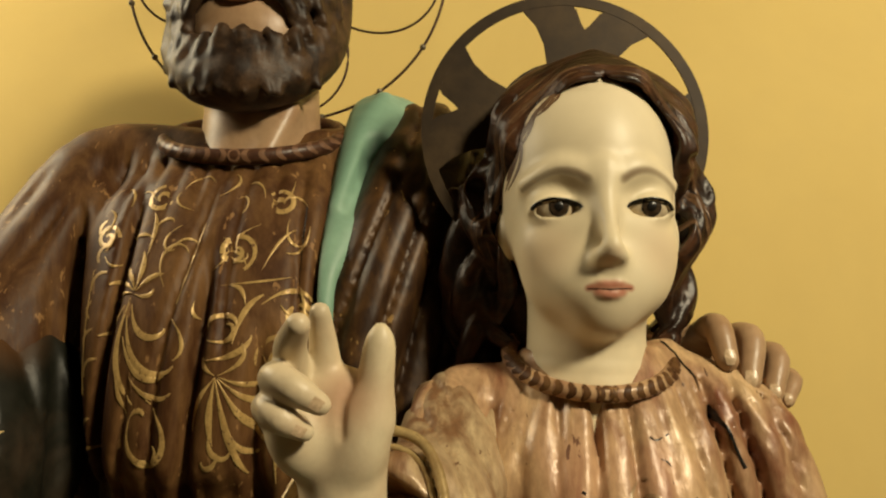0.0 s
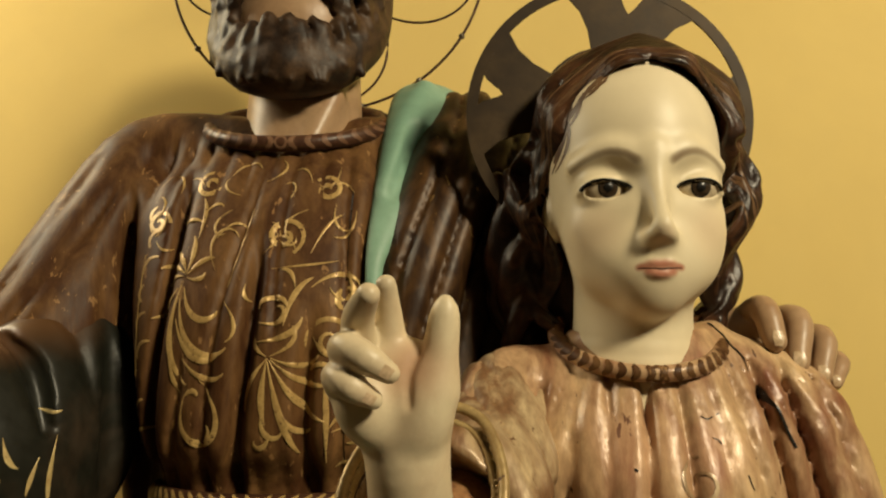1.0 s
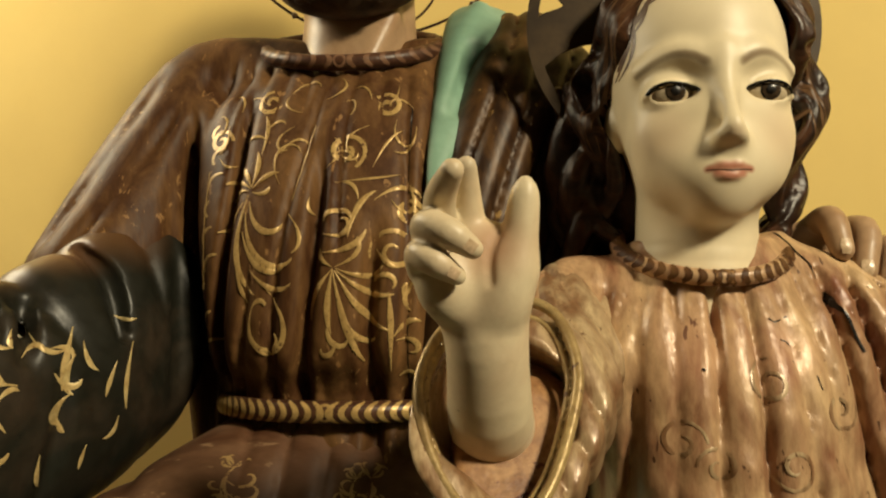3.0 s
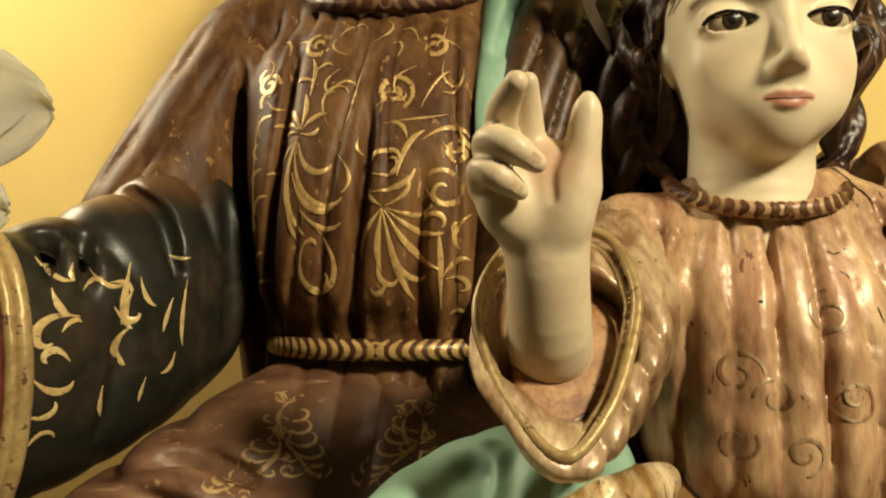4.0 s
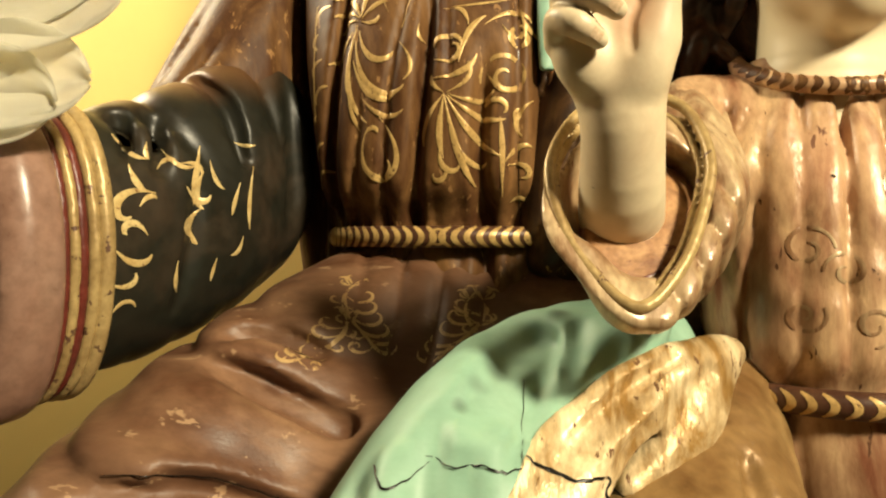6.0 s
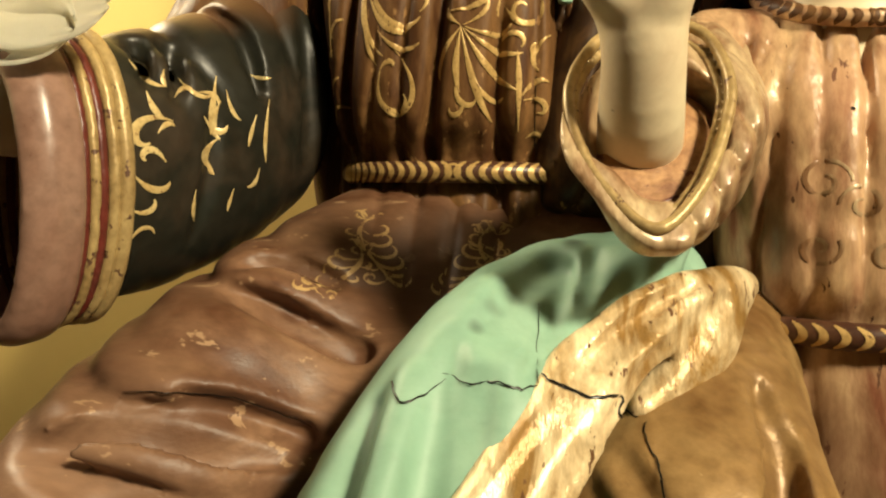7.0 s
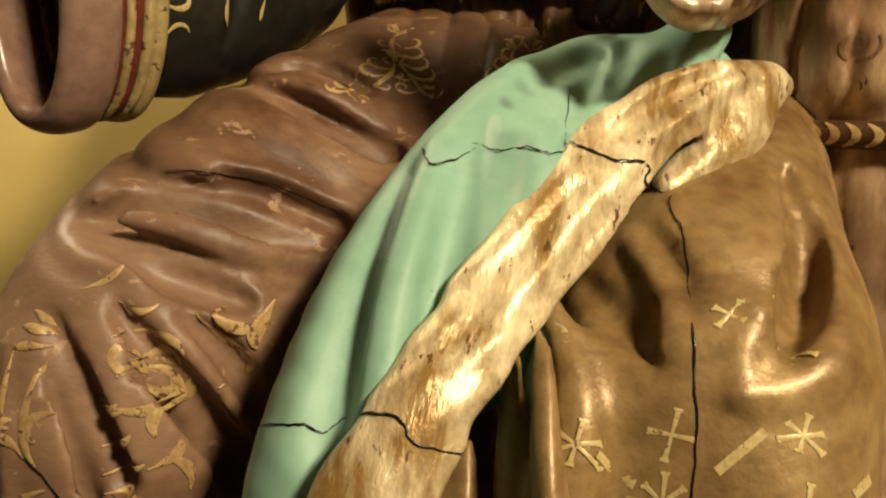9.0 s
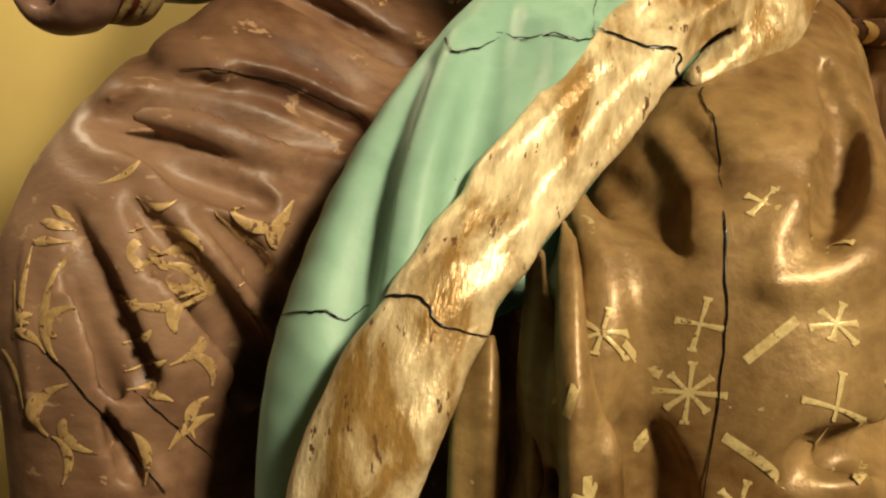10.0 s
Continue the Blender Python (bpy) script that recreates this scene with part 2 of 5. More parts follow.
class Clay:
    def __init__(self, lo, hi, h):
        self.lo, self.h = np.array(lo, float), h
        self.n = np.ceil((np.array(hi) - self.lo) / h).astype(int) + 1
        self.ax = [(self.lo[i] + h * np.arange(self.n[i])).astype(np.float32) for i in range(3)]
        self.D = np.full(self.n, 0.06, np.float32)

    def box(self, lo, hi, pad):
        s = []
        for i in range(3):
            a = int(np.clip(math.floor((lo[i] - pad - self.lo[i]) / self.h), 0, self.n[i] - 1))
            b = int(np.clip(math.ceil((hi[i] + pad - self.lo[i]) / self.h) + 1, a + 1, self.n[i]))
            s.append(slice(a, b))
        x, y, z = (self.ax[i][s[i]] for i in range(3))
        return tuple(s), x[:, None, None], y[None, :, None], z[None, None, :]

    def blend(self, s, d, k, cut):
        a = self.D[s]
        if cut:
            a, d = -a, d
        if k > 0:
            w = np.maximum(k - np.abs(a - d), 0) / k
            r = np.minimum(a, d) - w * w * k * 0.25
        else:
            r = np.minimum(a, d)
        self.D[s] = -r if cut else r

    def blob(self, c, r, turn=(0, 0, 0), k=0.01, cut=False):
        r = np.array((r, r, r) if isinstance(r, (int, float)) else r, float)
        R = np.array(Euler([radians(a) for a in turn]).to_matrix())
        ext = np.sqrt((R ** 2) @ (r ** 2))
        s, x, y, z = self.box(np.array(c) - ext, np.array(c) + ext, k + 4 * self.h)
        x, y, z = x - np.float32(c[0]), y - np.float32(c[1]), z - np.float32(c[2])
        q = [(R[0, i] * x + R[1, i] * y + R[2, i] * z).astype(np.float32) for i in range(3)]
        k0 = np.sqrt(sum((q[i] / r[i]) ** 2 for i in range(3)))
        k1 = np.sqrt(sum((q[i] / r[i] ** 2) ** 2 for i in range(3))) + 1e-6
        self.blend(s, (k0 * (k0 - 1) / k1).astype(np.float32), k, cut)

    def limb(self, points, radii, k=0.01, cut=False, flat=None, per=4, smooth=True):
        """A tube through points with a radius at each; flat=(direction, factor) makes it factor times thinner that way."""
        pr = np.array([(*p, r) for p, r in zip(points, radii)] if not isinstance(radii, (int, float)) else [(*p, radii) for p in points], float)
        pr = spline(pr, per) if smooth and len(pr) > 2 else pr
        rm = pr[:, 3].max()
        s, x, y, z = self.box(pr[:, :3].min(0) - rm, pr[:, :3].max(0) + rm, k + 4 * self.h)
        if flat:
            n = np.array(flat[0], float) / np.linalg.norm(flat[0])
            f = flat[1] - 1
            m = np.eye(3) + f * np.outer(n, n)
            base = pr[:, :3].mean(0)
            pts = (pr[:, :3] - base) @ m.T
            X, Y, Z = x - base[0], y - base[1], z - base[2]
            dn = (X * n[0] + Y * n[1] + Z * n[2]) * f
            x, y, z = X + dn * n[0], Y + dn * n[1], Z + dn * n[2]
            shrink = 1 / max(1.0, flat[1])
        else:
            pts, shrink = pr[:, :3], 1.0
        x, y, z = (np.asarray(v, np.float32) for v in (x, y, z))
        best = None
        for i in range(len(pts) - 1):
            a, b = pts[i], pts[i + 1]
            v = b - a
            vv = float(v @ v) + 1e-12
            t = np.clip(((x - a[0]) * v[0] + (y - a[1]) * v[1] + (z - a[2]) * v[2]) / vv, 0, 1).astype(np.float32)
            d = np.sqrt((x - a[0] - t * v[0]) ** 2 + (y - a[1] - t * v[1]) ** 2 + (z - a[2] - t * v[2]) ** 2) - (pr[i, 3] + t * (pr[i + 1, 3] - pr[i, 3]))
            best = d if best is None else np.minimum(best, d)
        self.blend(s, (best * shrink).astype(np.float32), k, cut)

    def column(self, rows, k=0.01, power=2.0):
        """An upright body from rows of (z, cx, cy, rx, ry)."""
        r = np.array(sorted(rows), float)
        z = self.ax[2]
        zz = spline(r, 8)
        cx, cy, rx, ry = (np.interp(z, zz[:, 0], zz[:, i]).astype(np.float32)[None, None, :] for i in (1, 2, 3, 4))
        x, y = self.ax[0][:, None, None], self.ax[1][None, :, None]
        q = (np.abs((x - cx) / rx) ** power + np.abs((y - cy) / ry) ** power) ** (1 / power)
        d = (q - 1) * np.minimum(rx, ry)
        d = np.maximum(d, np.maximum(r[0, 0] - z, z - r[-1, 0])[None, None, :])
        self.blend((slice(None),) * 3, d.astype(np.float32), k, False)

    def plane(self, c, n, k=0.003):
        """Cuts away all on the side to which n points."""
        n = np.array(n, float) / np.linalg.norm(n)
        x, y, z = self.ax[0][:, None, None], self.ax[1][None, :, None], self.ax[2][None, None, :]
        d = (x - c[0]) * n[0] + (y - c[1]) * n[1] + (z - c[2]) * n[2]
        self.blend((slice(None),) * 3, -d.astype(np.float32), k, True)

    def carve(self, f):
        x, y, z = self.ax[0][:, None, None], self.ax[1][None, :, None], self.ax[2][None, None, :]
        self.D += f(x, y, z).astype(np.float32)

    def sample(self, p):
        q = (np.asarray(p) - self.lo) / self.h
        q = np.clip(q, 0, self.n - 1.001)
        i = q.astype(int)
        f = q - i
        out = 0
        for dx in (0, 1):
            for dy in (0, 1):
                for dz in (0, 1):
                    w = np.abs(1 - dx - f[..., 0]) * np.abs(1 - dy - f[..., 1]) * np.abs(1 - dz - f[..., 2])
                    out = out + w * self.D[i[..., 0] + dx, i[..., 1] + dy, i[..., 2] + dz]
        return out

    def hit(self, p, way, reach=0.15, lift=0.0008):
        """Where lines through p along way first meet the solid, with the normals; they start reach before p."""
        p = np.asarray(p, float)
        way = np.array(way, float) / np.linalg.norm(way)
        step = self.h * 0.7
        t = np.arange(-reach, reach, step)
        d = self.sample(p[:, None, :] + t[None, :, None] * way)
        inside = d < 0
        ok = inside.any(1)
        j = np.maximum(inside.argmax(1), 1)
        a, b = d[np.arange(len(p)), j - 1], d[np.arange(len(p)), j]
        tt = t[j - 1] + step * np.clip(a / (a - b + 1e-9), 0, 1)
        q = p + tt[:, None] * way
        e = self.h
        g = np.stack([self.sample(q + o) - self.sample(q - o) for o in np.eye(3) * e], 1)
        g /= np.linalg.norm(g, axis=1)[:, None] + 1e-9
        return q + g * lift, g, ok

    def skin(self, smooth=3):
        """Surface nets."""
        D, n = self.D, self.n
        D[0], D[-1], D[:, 0], D[:, -1], D[:, :, 0], D[:, :, -1] = (0.05,) * 6
        s = D < 0
        c = np.zeros(n - 1, np.int8)
        for o in np.ndindex(2, 2, 2):
            c += s[o[0]:n[0] - 1 + o[0], o[1]:n[1] - 1 + o[1], o[2]:n[2] - 1 + o[2]]
        cells = np.argwhere((c > 0) & (c < 8))
        index = np.full(n - 1, -1, np.int32)
        index[tuple(cells.T)] = np.arange(len(cells))
        acc, cnt = np.zeros((len(cells), 3)), np.zeros(len(cells))
        for axis in range(3):
            for o1 in (0, 1):
                for o2 in (0, 1):
                    off = np.zeros(3, int)
                    u, v = [a for a in range(3) if a != axis]
                    off[u], off[v] = o1, o2
                    a = cells + off
                    b = a.copy()
                    b[:, axis] += 1
                    da, db = D[tuple(a.T)], D[tuple(b.T)]
                    m = (da < 0) != (db < 0)
                    t = da / np.where(m, da - db, 1)
                    p = a + 0.0
                    p[:, axis] += t
                    acc[m] += p[m]
                    cnt[m] += 1
        verts = self.lo + self.h * (acc / cnt[:, None])
        quads = []
        for axis in range(3):
            u, v = (axis + 1) % 3, (axis + 2) % 3
            lo_, hi_ = [slice(None)] * 3, [slice(None)] * 3
            lo_[axis], hi_[axis] = slice(0, -1), slice(1, None)
            a, b = s[tuple(lo_)], s[tuple(hi_)]
            e = np.argwhere(a != b)
            e = e[(e[:, u] > 0) & (e[:, v] > 0) & (e[:, u] < n[u] - 1) & (e[:, v] < n[v] - 1)]
            flip = ~a[tuple(e.T)]
            q = np.empty((len(e), 4), np.int64)
            for k, (du, dv) in enumerate(((1, 1), (0, 1), (0, 0), (1, 0))):
                w = e.copy()
                w[:, u] -= du
                w[:, v] -= dv
                q[:, k] = index[tuple(w.T)]
            q[flip] = q[flip][:, ::-1]
            quads.append(q)
        quads = np.concatenate(quads)
        a = np.concatenate([quads[:, k] for k in range(4)])
        b = np.concatenate([quads[:, (k + 1) % 4] for k in range(4)])
        deg = np.bincount(a, minlength=len(verts)) + np.bincount(b, minlength=len(verts))
        for _ in range(smooth):
            mean = np.stack([(np.bincount(a, verts[b, k], len(verts)) + np.bincount(b, verts[a, k], len(verts))) / np.maximum(deg, 1) for k in range(3)], 1)
            verts = verts + 0.6 * (mean - verts)
        return verts, quads


def etch(c, points, radii, cut=True, k=0.006, eye=(-0.087, -0.032, 1.271), deep=0.0):
    """A groove, or a ridge, along a line on the skin of c, the line given near the skin as seen from eye."""
    p = np.array(points, float)
    q = np.array([c.hit(a[None], a - np.array(eye), lift=-deep * r)[0][0] for a, r in zip(p, radii)])
    q = spline(np.c_[q, radii], 4)
    c.limb([tuple(a[:3]) for a in q], list(q[:, 3]), k=k, cut=cut, smooth=False)


class Statue:
    """Gathers skins and painted strips, each with its paint, into one mesh."""

    def __init__(self):
        self.v, self.f, self.m, self.paints, self.count = [], [], [], [], 0

    def slot(self, paint):
        if paint not in self.paints:
            self.paints.append(paint)
        return self.paints.index(paint)

    def add(self, verts, quads, paint):
        if len(quads) == 0:
            return
        self.v.append(np.asarray(verts))
        self.f.append(np.asarray(quads) + self.count)
        self.m.append(np.full(len(quads), self.slot(paint)))
        self.count += len(verts)

    def clay(self, c, paint, smooth=3):
        self.add(*c.skin(smooth), paint)

    def strip(self, c, line, width, way, paint, lift=0.0004, step=0.0018):
        """A painted stroke along a line near the skin of c, laid on it along way. width: a number, or one for each point."""
        line = np.array(line, float)
        w = np.full(len(line), width, float) if isinstance(width, (int, float)) else np.array(width, float)
        seg = np.r_[0, np.cumsum(np.linalg.norm(np.diff(line, axis=0), axis=1))]
        n = max(3, int(seg[-1] / step))
        t = np.linspace(0, seg[-1], n)
        p = np.stack([np.interp(t, seg, line[:, i]) for i in range(3)], 1)
        w = np.interp(t, seg, w)
        way = np.array(way, float) / np.linalg.norm(way)
        side = np.cross(np.gradient(p, axis=0), way)
        side /= np.linalg.norm(side, axis=1)[:, None] + 1e-9
        rows, oks = [], []
        for o in (-0.5, 0.0, 0.5):
            q, g, ok = c.hit(p + side * (w * o)[:, None], way, lift=lift * (1.0 if o == 0 else 0.55))
            rows.append(q)
            oks.append(ok)
        ok = oks[0] & oks[1] & oks[2]
        jump = np.linalg.norm(np.diff(rows[1], axis=0), axis=1) < 4 * step
        verts = np.concatenate(rows)
        quads = [(i + r * n, i + 1 + r * n, i + 1 + (r + 1) * n, i + (r + 1) * n) for i in range(n - 1) if ok[i] and ok[i + 1] and jump[i] for r in (0, 1)]
        self.add(verts, np.array(quads, int).reshape(-1, 4), paint)

    def ball(self, c, r, paint, way=None, rings=10, cap=math.pi):
        """A ball, or its cap towards way."""
        z = Vector(way if way is not None else (0, -1, 0)).normalized()
        R = np.array(z.to_track_quat("Z", "Y").to_matrix())
        verts, quads, m = [], [], 20
        for i in range(rings + 1):
            a = cap * i / rings
            for j in range(m):
                b = 2 * math.pi * j / m
                verts.append(np.array(c) + r * (R @ np.array((math.sin(a) * math.cos(b), math.sin(a) * math.sin(b), math.cos(a)))))
        for i in range(rings):
            for j in range(m):
                k = (j + 1) % m
                quads.append((i * m + j, (i + 1) * m + j, (i + 1) * m + k, i * m + k))
        self.add(verts, np.array(quads), paint)

    def build(self, name, label):
        me = bpy.data.meshes.new(name)
        v, f, m = np.concatenate(self.v), np.concatenate(self.f), np.concatenate(self.m)
        me.vertices.add(len(v))
        me.vertices.foreach_set("co", v.astype(np.float32).ravel())
        me.loops.add(len(f) * 4)
        me.loops.foreach_set("vertex_index", f.astype(np.int32).ravel())
        me.polygons.add(len(f))
        me.polygons.foreach_set("loop_start", np.arange(0, len(f) * 4, 4, dtype=np.int32))
        me.polygons.foreach_set("material_index", m.astype(np.int32))
        me.polygons.foreach_set("use_smooth", np.ones(len(f), bool))
        for p in self.paints:
            me.materials.append(p)
        me.update(calc_edges=True)
        me.validate()
        return tagged(new(name, me), label, "statue")


def curl(c, size, turn, hand=1, turns=1.2, tail=1.0, w=0.003):
    """A scroll stroke in the plane: a tail that winds into a spiral. Rows of x, z and width."""
    out = []
    for i in range(26):
        t = i / 25
        r = size * (1 - 0.82 * t)
        a = radians(turn) + hand * 2 * math.pi * turns * t
        out.append((c[0] + r * math.cos(a), c[1] + r * math.sin(a), w * (0.35 + 0.9 * math.sin(math.pi * min(1, 0.15 + 0.8 * t)))))
    return out


def bend(a, b, bow, w=0.003):
    """A leaf stroke from a to b, bowed to its left, thick in the middle."""
    a, b = np.array(a), np.array(b)
    d = b - a
    n = np.array((-d[1], d[0]))
    return [(*(a + d * t + n * bow * 4 * t * (1 - t)), w * (0.25 + math.sin(math.pi * (0.12 + 0.8 * t)) ** 0.8)) for t in np.linspace(0, 1, 14)]


def hook(p, heading, length, turn, w):
    """A leaf stroke that leaves p along a heading and winds up towards its tip, swelling on the way."""
    x, z, out, n = p[0], p[1], [], 22
    for i in range(n):
        t = i / (n - 1)
        out.append((x, z, w * (0.18 + 0.85 * math.sin(math.pi * t ** 1.35 * 0.97) ** 1.2)))
        a = radians(heading + turn * (0.22 * t + 0.78 * t ** 2.6))
        x, z = x + length / n * math.cos(a), z + length / n * math.sin(a)
    return out


def acanthus(x, z, tall, hand, w=0.0042):
    """A plume: a bowed stem, long leaves nested along its outer side that sweep down and turn up, a crown of leaves, a scroll at its foot."""
    stem = hook((x, z), 90 + 50 * hand, tall * 1.15, -85 * hand, w * 1.2)
    strokes = [stem]
    flip = (lambda a: a) if hand > 0 else (lambda a: 180 - a)
    for i, t in enumerate((0.16, 0.29, 0.42, 0.55, 0.68, 0.82)):
        bx, bz, _ = stem[int(t * 21)]
        ln = tall * (0.36 + 0.34 * math.sin(math.pi * (0.15 + 0.7 * t)))
        strokes.append(hook((bx, bz), flip(-62 + 5 * i), ln, hand * (190 + 16 * i), w))
        if i % 2 == 0:
            strokes.append(hook((bx, bz), flip(235 - 10 * i), ln * 0.45, -hand * 230, w * 0.8))
    top = stem[-1][:2]
    for a, t, l in ((40, 130, 0.26), (75, -150, 0.30), (110, 140, 0.32), (150, -170, 0.30), (185, -140, 0.24)):
        strokes.append(hook(top, flip(a), tall * l, hand * t, w * 0.85))
    strokes.append(hook((x, z), flip(250), tall * 0.62, -hand * 400, w))
    strokes.append(hook((x, z), flip(-70), tall * 0.3, hand * 250, w * 0.8))
    return strokes


# ---- the room: ochre plaster back wall; unseen floor, ceiling and other walls darkened against bounce ----
def slab(name, lo, hi, paint):
    """A thick flat piece between two corners."""
    bm = bmesh.new()
    bmesh.ops.create_cube(bm, size=1, matrix=Matrix.LocRotScale([(a + b) / 2 for a, b in zip(lo, hi)], None, [b - a for a, b in zip(lo, hi)]))
    me = bpy.data.meshes.new(name)
    bm.to_mesh(me)
    bm.free()
    me.materials.append(paint)
    return tagged(new(name, me), kind="structure")


slab("floor", (-2.2, -2.6, -0.1), (2.0, 1.25, 0.0), FLOOR)
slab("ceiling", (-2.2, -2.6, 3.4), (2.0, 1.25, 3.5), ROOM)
tagged(slab("wall_north", (-2.2, 1.05, 0.0), (2.0, 1.25, 3.4), WALL), "plain ochre yellow plastered wall behind the statues")


def wall_with_window(name, x0, x1, y0, y1, z0, z1):
    """A side wall from front to back of the room with an opening through it."""
    bm = bmesh.new()
    for lo, hi in (((-2.4, 0.0), (y0, 3.4)), ((y1, 0.0), (1.05, 3.4)), ((y0, 0.0), (y1, z0)), ((y0, z1), (y1, 3.4))):
        bmesh.ops.create_cube(bm, size=1, matrix=Matrix.LocRotScale(((x0 + x1) / 2, (lo[0] + hi[0]) / 2, (lo[1] + hi[1]) / 2), None, (x1 - x0, hi[0] - lo[0], hi[1] - lo[1])))
    me = bpy.data.meshes.new(name)
    bm.to_mesh(me)
    bm.free()
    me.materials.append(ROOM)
    return tagged(new(name, me), kind="structure")


wall_with_window("wall_west", -1.55, -1.36, 0.54, 1.02, 2.10, 2.62)
wall_with_window("wall_east", 1.40, 1.58, -1.18, -0.54, 2.42, 3.06)
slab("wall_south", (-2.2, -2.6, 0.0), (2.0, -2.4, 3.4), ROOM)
tagged(slab("plinth", (-0.62, 0.12, 0.0), (0.42, 1.0, 0.62), PLINTH), "dark wooden plinth that carries both statues", "plinth", kind="thing")

# ---- the seated bearded man ----
man = Statue()


def valley(u):
    """Sharp valleys at whole numbers, broad folds between them."""
    return (1 - np.abs(np.sin(np.pi * u))) ** 2.2


# robe: body, both shoulders, right upper sleeve
robe = Clay((-0.52, 0.50, 1.14), (0.06, 0.86, 1.76), 0.0036)
robe.column([(1.16, -0.19, 0.70, 0.15, 0.11), (1.30, -0.185, 0.69, 0.125, 0.085), (1.366, -0.183, 0.695, 0.110, 0.075), (1.388, -0.184, 0.698, 0.116, 0.083), (1.41, -0.185, 0.70, 0.128, 0.101),
             (1.45, -0.186, 0.70, 0.133, 0.106), (1.51, -0.187, 0.70, 0.138, 0.104), (1.57, -0.187, 0.705, 0.142, 0.092), (1.63, -0.186, 0.715, 0.145, 0.076),
             (1.665, -0.184, 0.725, 0.118, 0.065), (1.69, -0.183, 0.737, 0.088, 0.053), (1.705, -0.183, 0.742, 0.07, 0.044)], power=2.3)
robe.limb([(-0.25, 0.738, 1.684), (-0.335, 0.735, 1.683), (-0.372, 0.705, 1.59), (-0.40, 0.655, 1.47)], [0.04, 0.042, 0.056, 0.066], k=0.035)
robe.limb([(-0.115, 0.74, 1.684), (-0.03, 0.745, 1.675), (0.02, 0.74, 1.60)], [0.04, 0.045, 0.05], k=0.03)
robe.limb([(-0.29, 0.71, 1.60), (-0.287, 0.705, 1.48), (-0.283, 0.70, 1.40), (-0.26, 0.69, 1.28)], [0.03, 0.042, 0.036, 0.055], k=0.02)
robe.carve(lambda x, y, z: 0.007 * valley((x + 0.185) / (0.021 + 0.03 * (1.70 - z)) + 0.3) * np.clip((1.70 - z) / 0.02, 0, 1) * np.clip((z - 1.60) / 0.06, 0, 1) * np.clip((x + 0.335) / 0.03, 0, 1))
robe.carve(lambda x, y, z: 0.006 * valley((x + 0.185) / 0.024 + 0.2 * np.sin(30 * x)) * np.clip((1.435 - z) / 0.04, 0, 1) * np.clip((x + 0.33) / 0.03, 0, 1))
# deep pleats: place, lean, half width, depth, and how far down and up they run
for px, lean, wide_, deep_, low, top in ((-0.316, -0.05, 0.007, 0.018, 1.20, 1.64), (-0.278, 0.05, 0.0055, 0.015, 1.20, 1.67), (-0.255, 0.10, 0.0032, 0.008, 1.20, 1.50), (-0.226, 0.12, 0.003, 0.007, 1.20, 1.69),
                                         (-0.199, 0.04, 0.0052, 0.017, 1.20, 1.60), (-0.170, -0.03, 0.003, 0.006, 1.48, 1.70), (-0.1455, 0.03, 0.0058, 0.016, 1.20, 1.53), (-0.121, 0.0, 0.003, 0.006, 1.20, 1.66), (-0.1, 0.02, 0.0055, 0.016, 1.20, 1.67)):
    robe.carve(lambda x, y, z: deep_ * np.exp(-((x - px - lean * (z - 1.45) - 0.003 * np.sin(21 * z + 90 * px)) / wide_) ** 2) * np.clip((top - z) / 0.06, 0, 1) * np.clip((z - low) / 0.03, 0, 1))
robe.carve(lambda x, y, z: 0.008 * (0.6 + 0.4 * np.sin(31 * z + 50 * x)) * valley((x - 0.42 * (z - 1.683)) / 0.036 + 0.12 * np.sin(19 * z)) * np.clip((-0.325 - x) / 0.03, 0, 1) * np.clip((1.69 - z) / 0.06, 0, 1))
ARMPIT = [(-0.334, 0.655, 1.62), (-0.329, 0.645, 1.54), (-0.318, 0.64, 1.467), (-0.312, 0.64, 1.406), (-0.30, 0.64, 1.35)]
robe.limb(ARMPIT, [0.004, 0.009, 0.014, 0.018, 0.02], k=0.008, cut=True)
robe.limb([(x, y + 0.03, z) for x, y, z in ARMPIT], [0.003, 0.008, 0.013, 0.018, 0.02], k=0.006, cut=True)
robe.limb([(-0.335, 0.735, 1.60), (-0.325, 0.735, 1.48), (-0.315, 0.74, 1.40), (-0.30, 0.74, 1.31)], [0.035, 0.038, 0.038, 0.04], k=0.005)
robe.limb([(-0.285, 0.75, 1.40), (-0.275, 0.75, 1.20)], [0.05, 0.055], k=0.01)
man.clay(robe, ROBE)

# gilded plumes on the breast, drawn on a grid with its corner at the left collar: place, heading, length, turn, width
def leaves(body, rows, corner, unit, depth, way, paint=GILT, thick=1.0, lift=0.0011):
    for u, v, heading, length, turn, w in rows:
        line = hook((corner[0] + unit[0] * u, corner[1] - unit[1] * v), heading, length * unit[0], turn, 1e-4 * w * thick)
        man.strip(body, [(a, depth(b), b) for a, b, _ in line], [c for _, _, c in line], way, paint, lift)


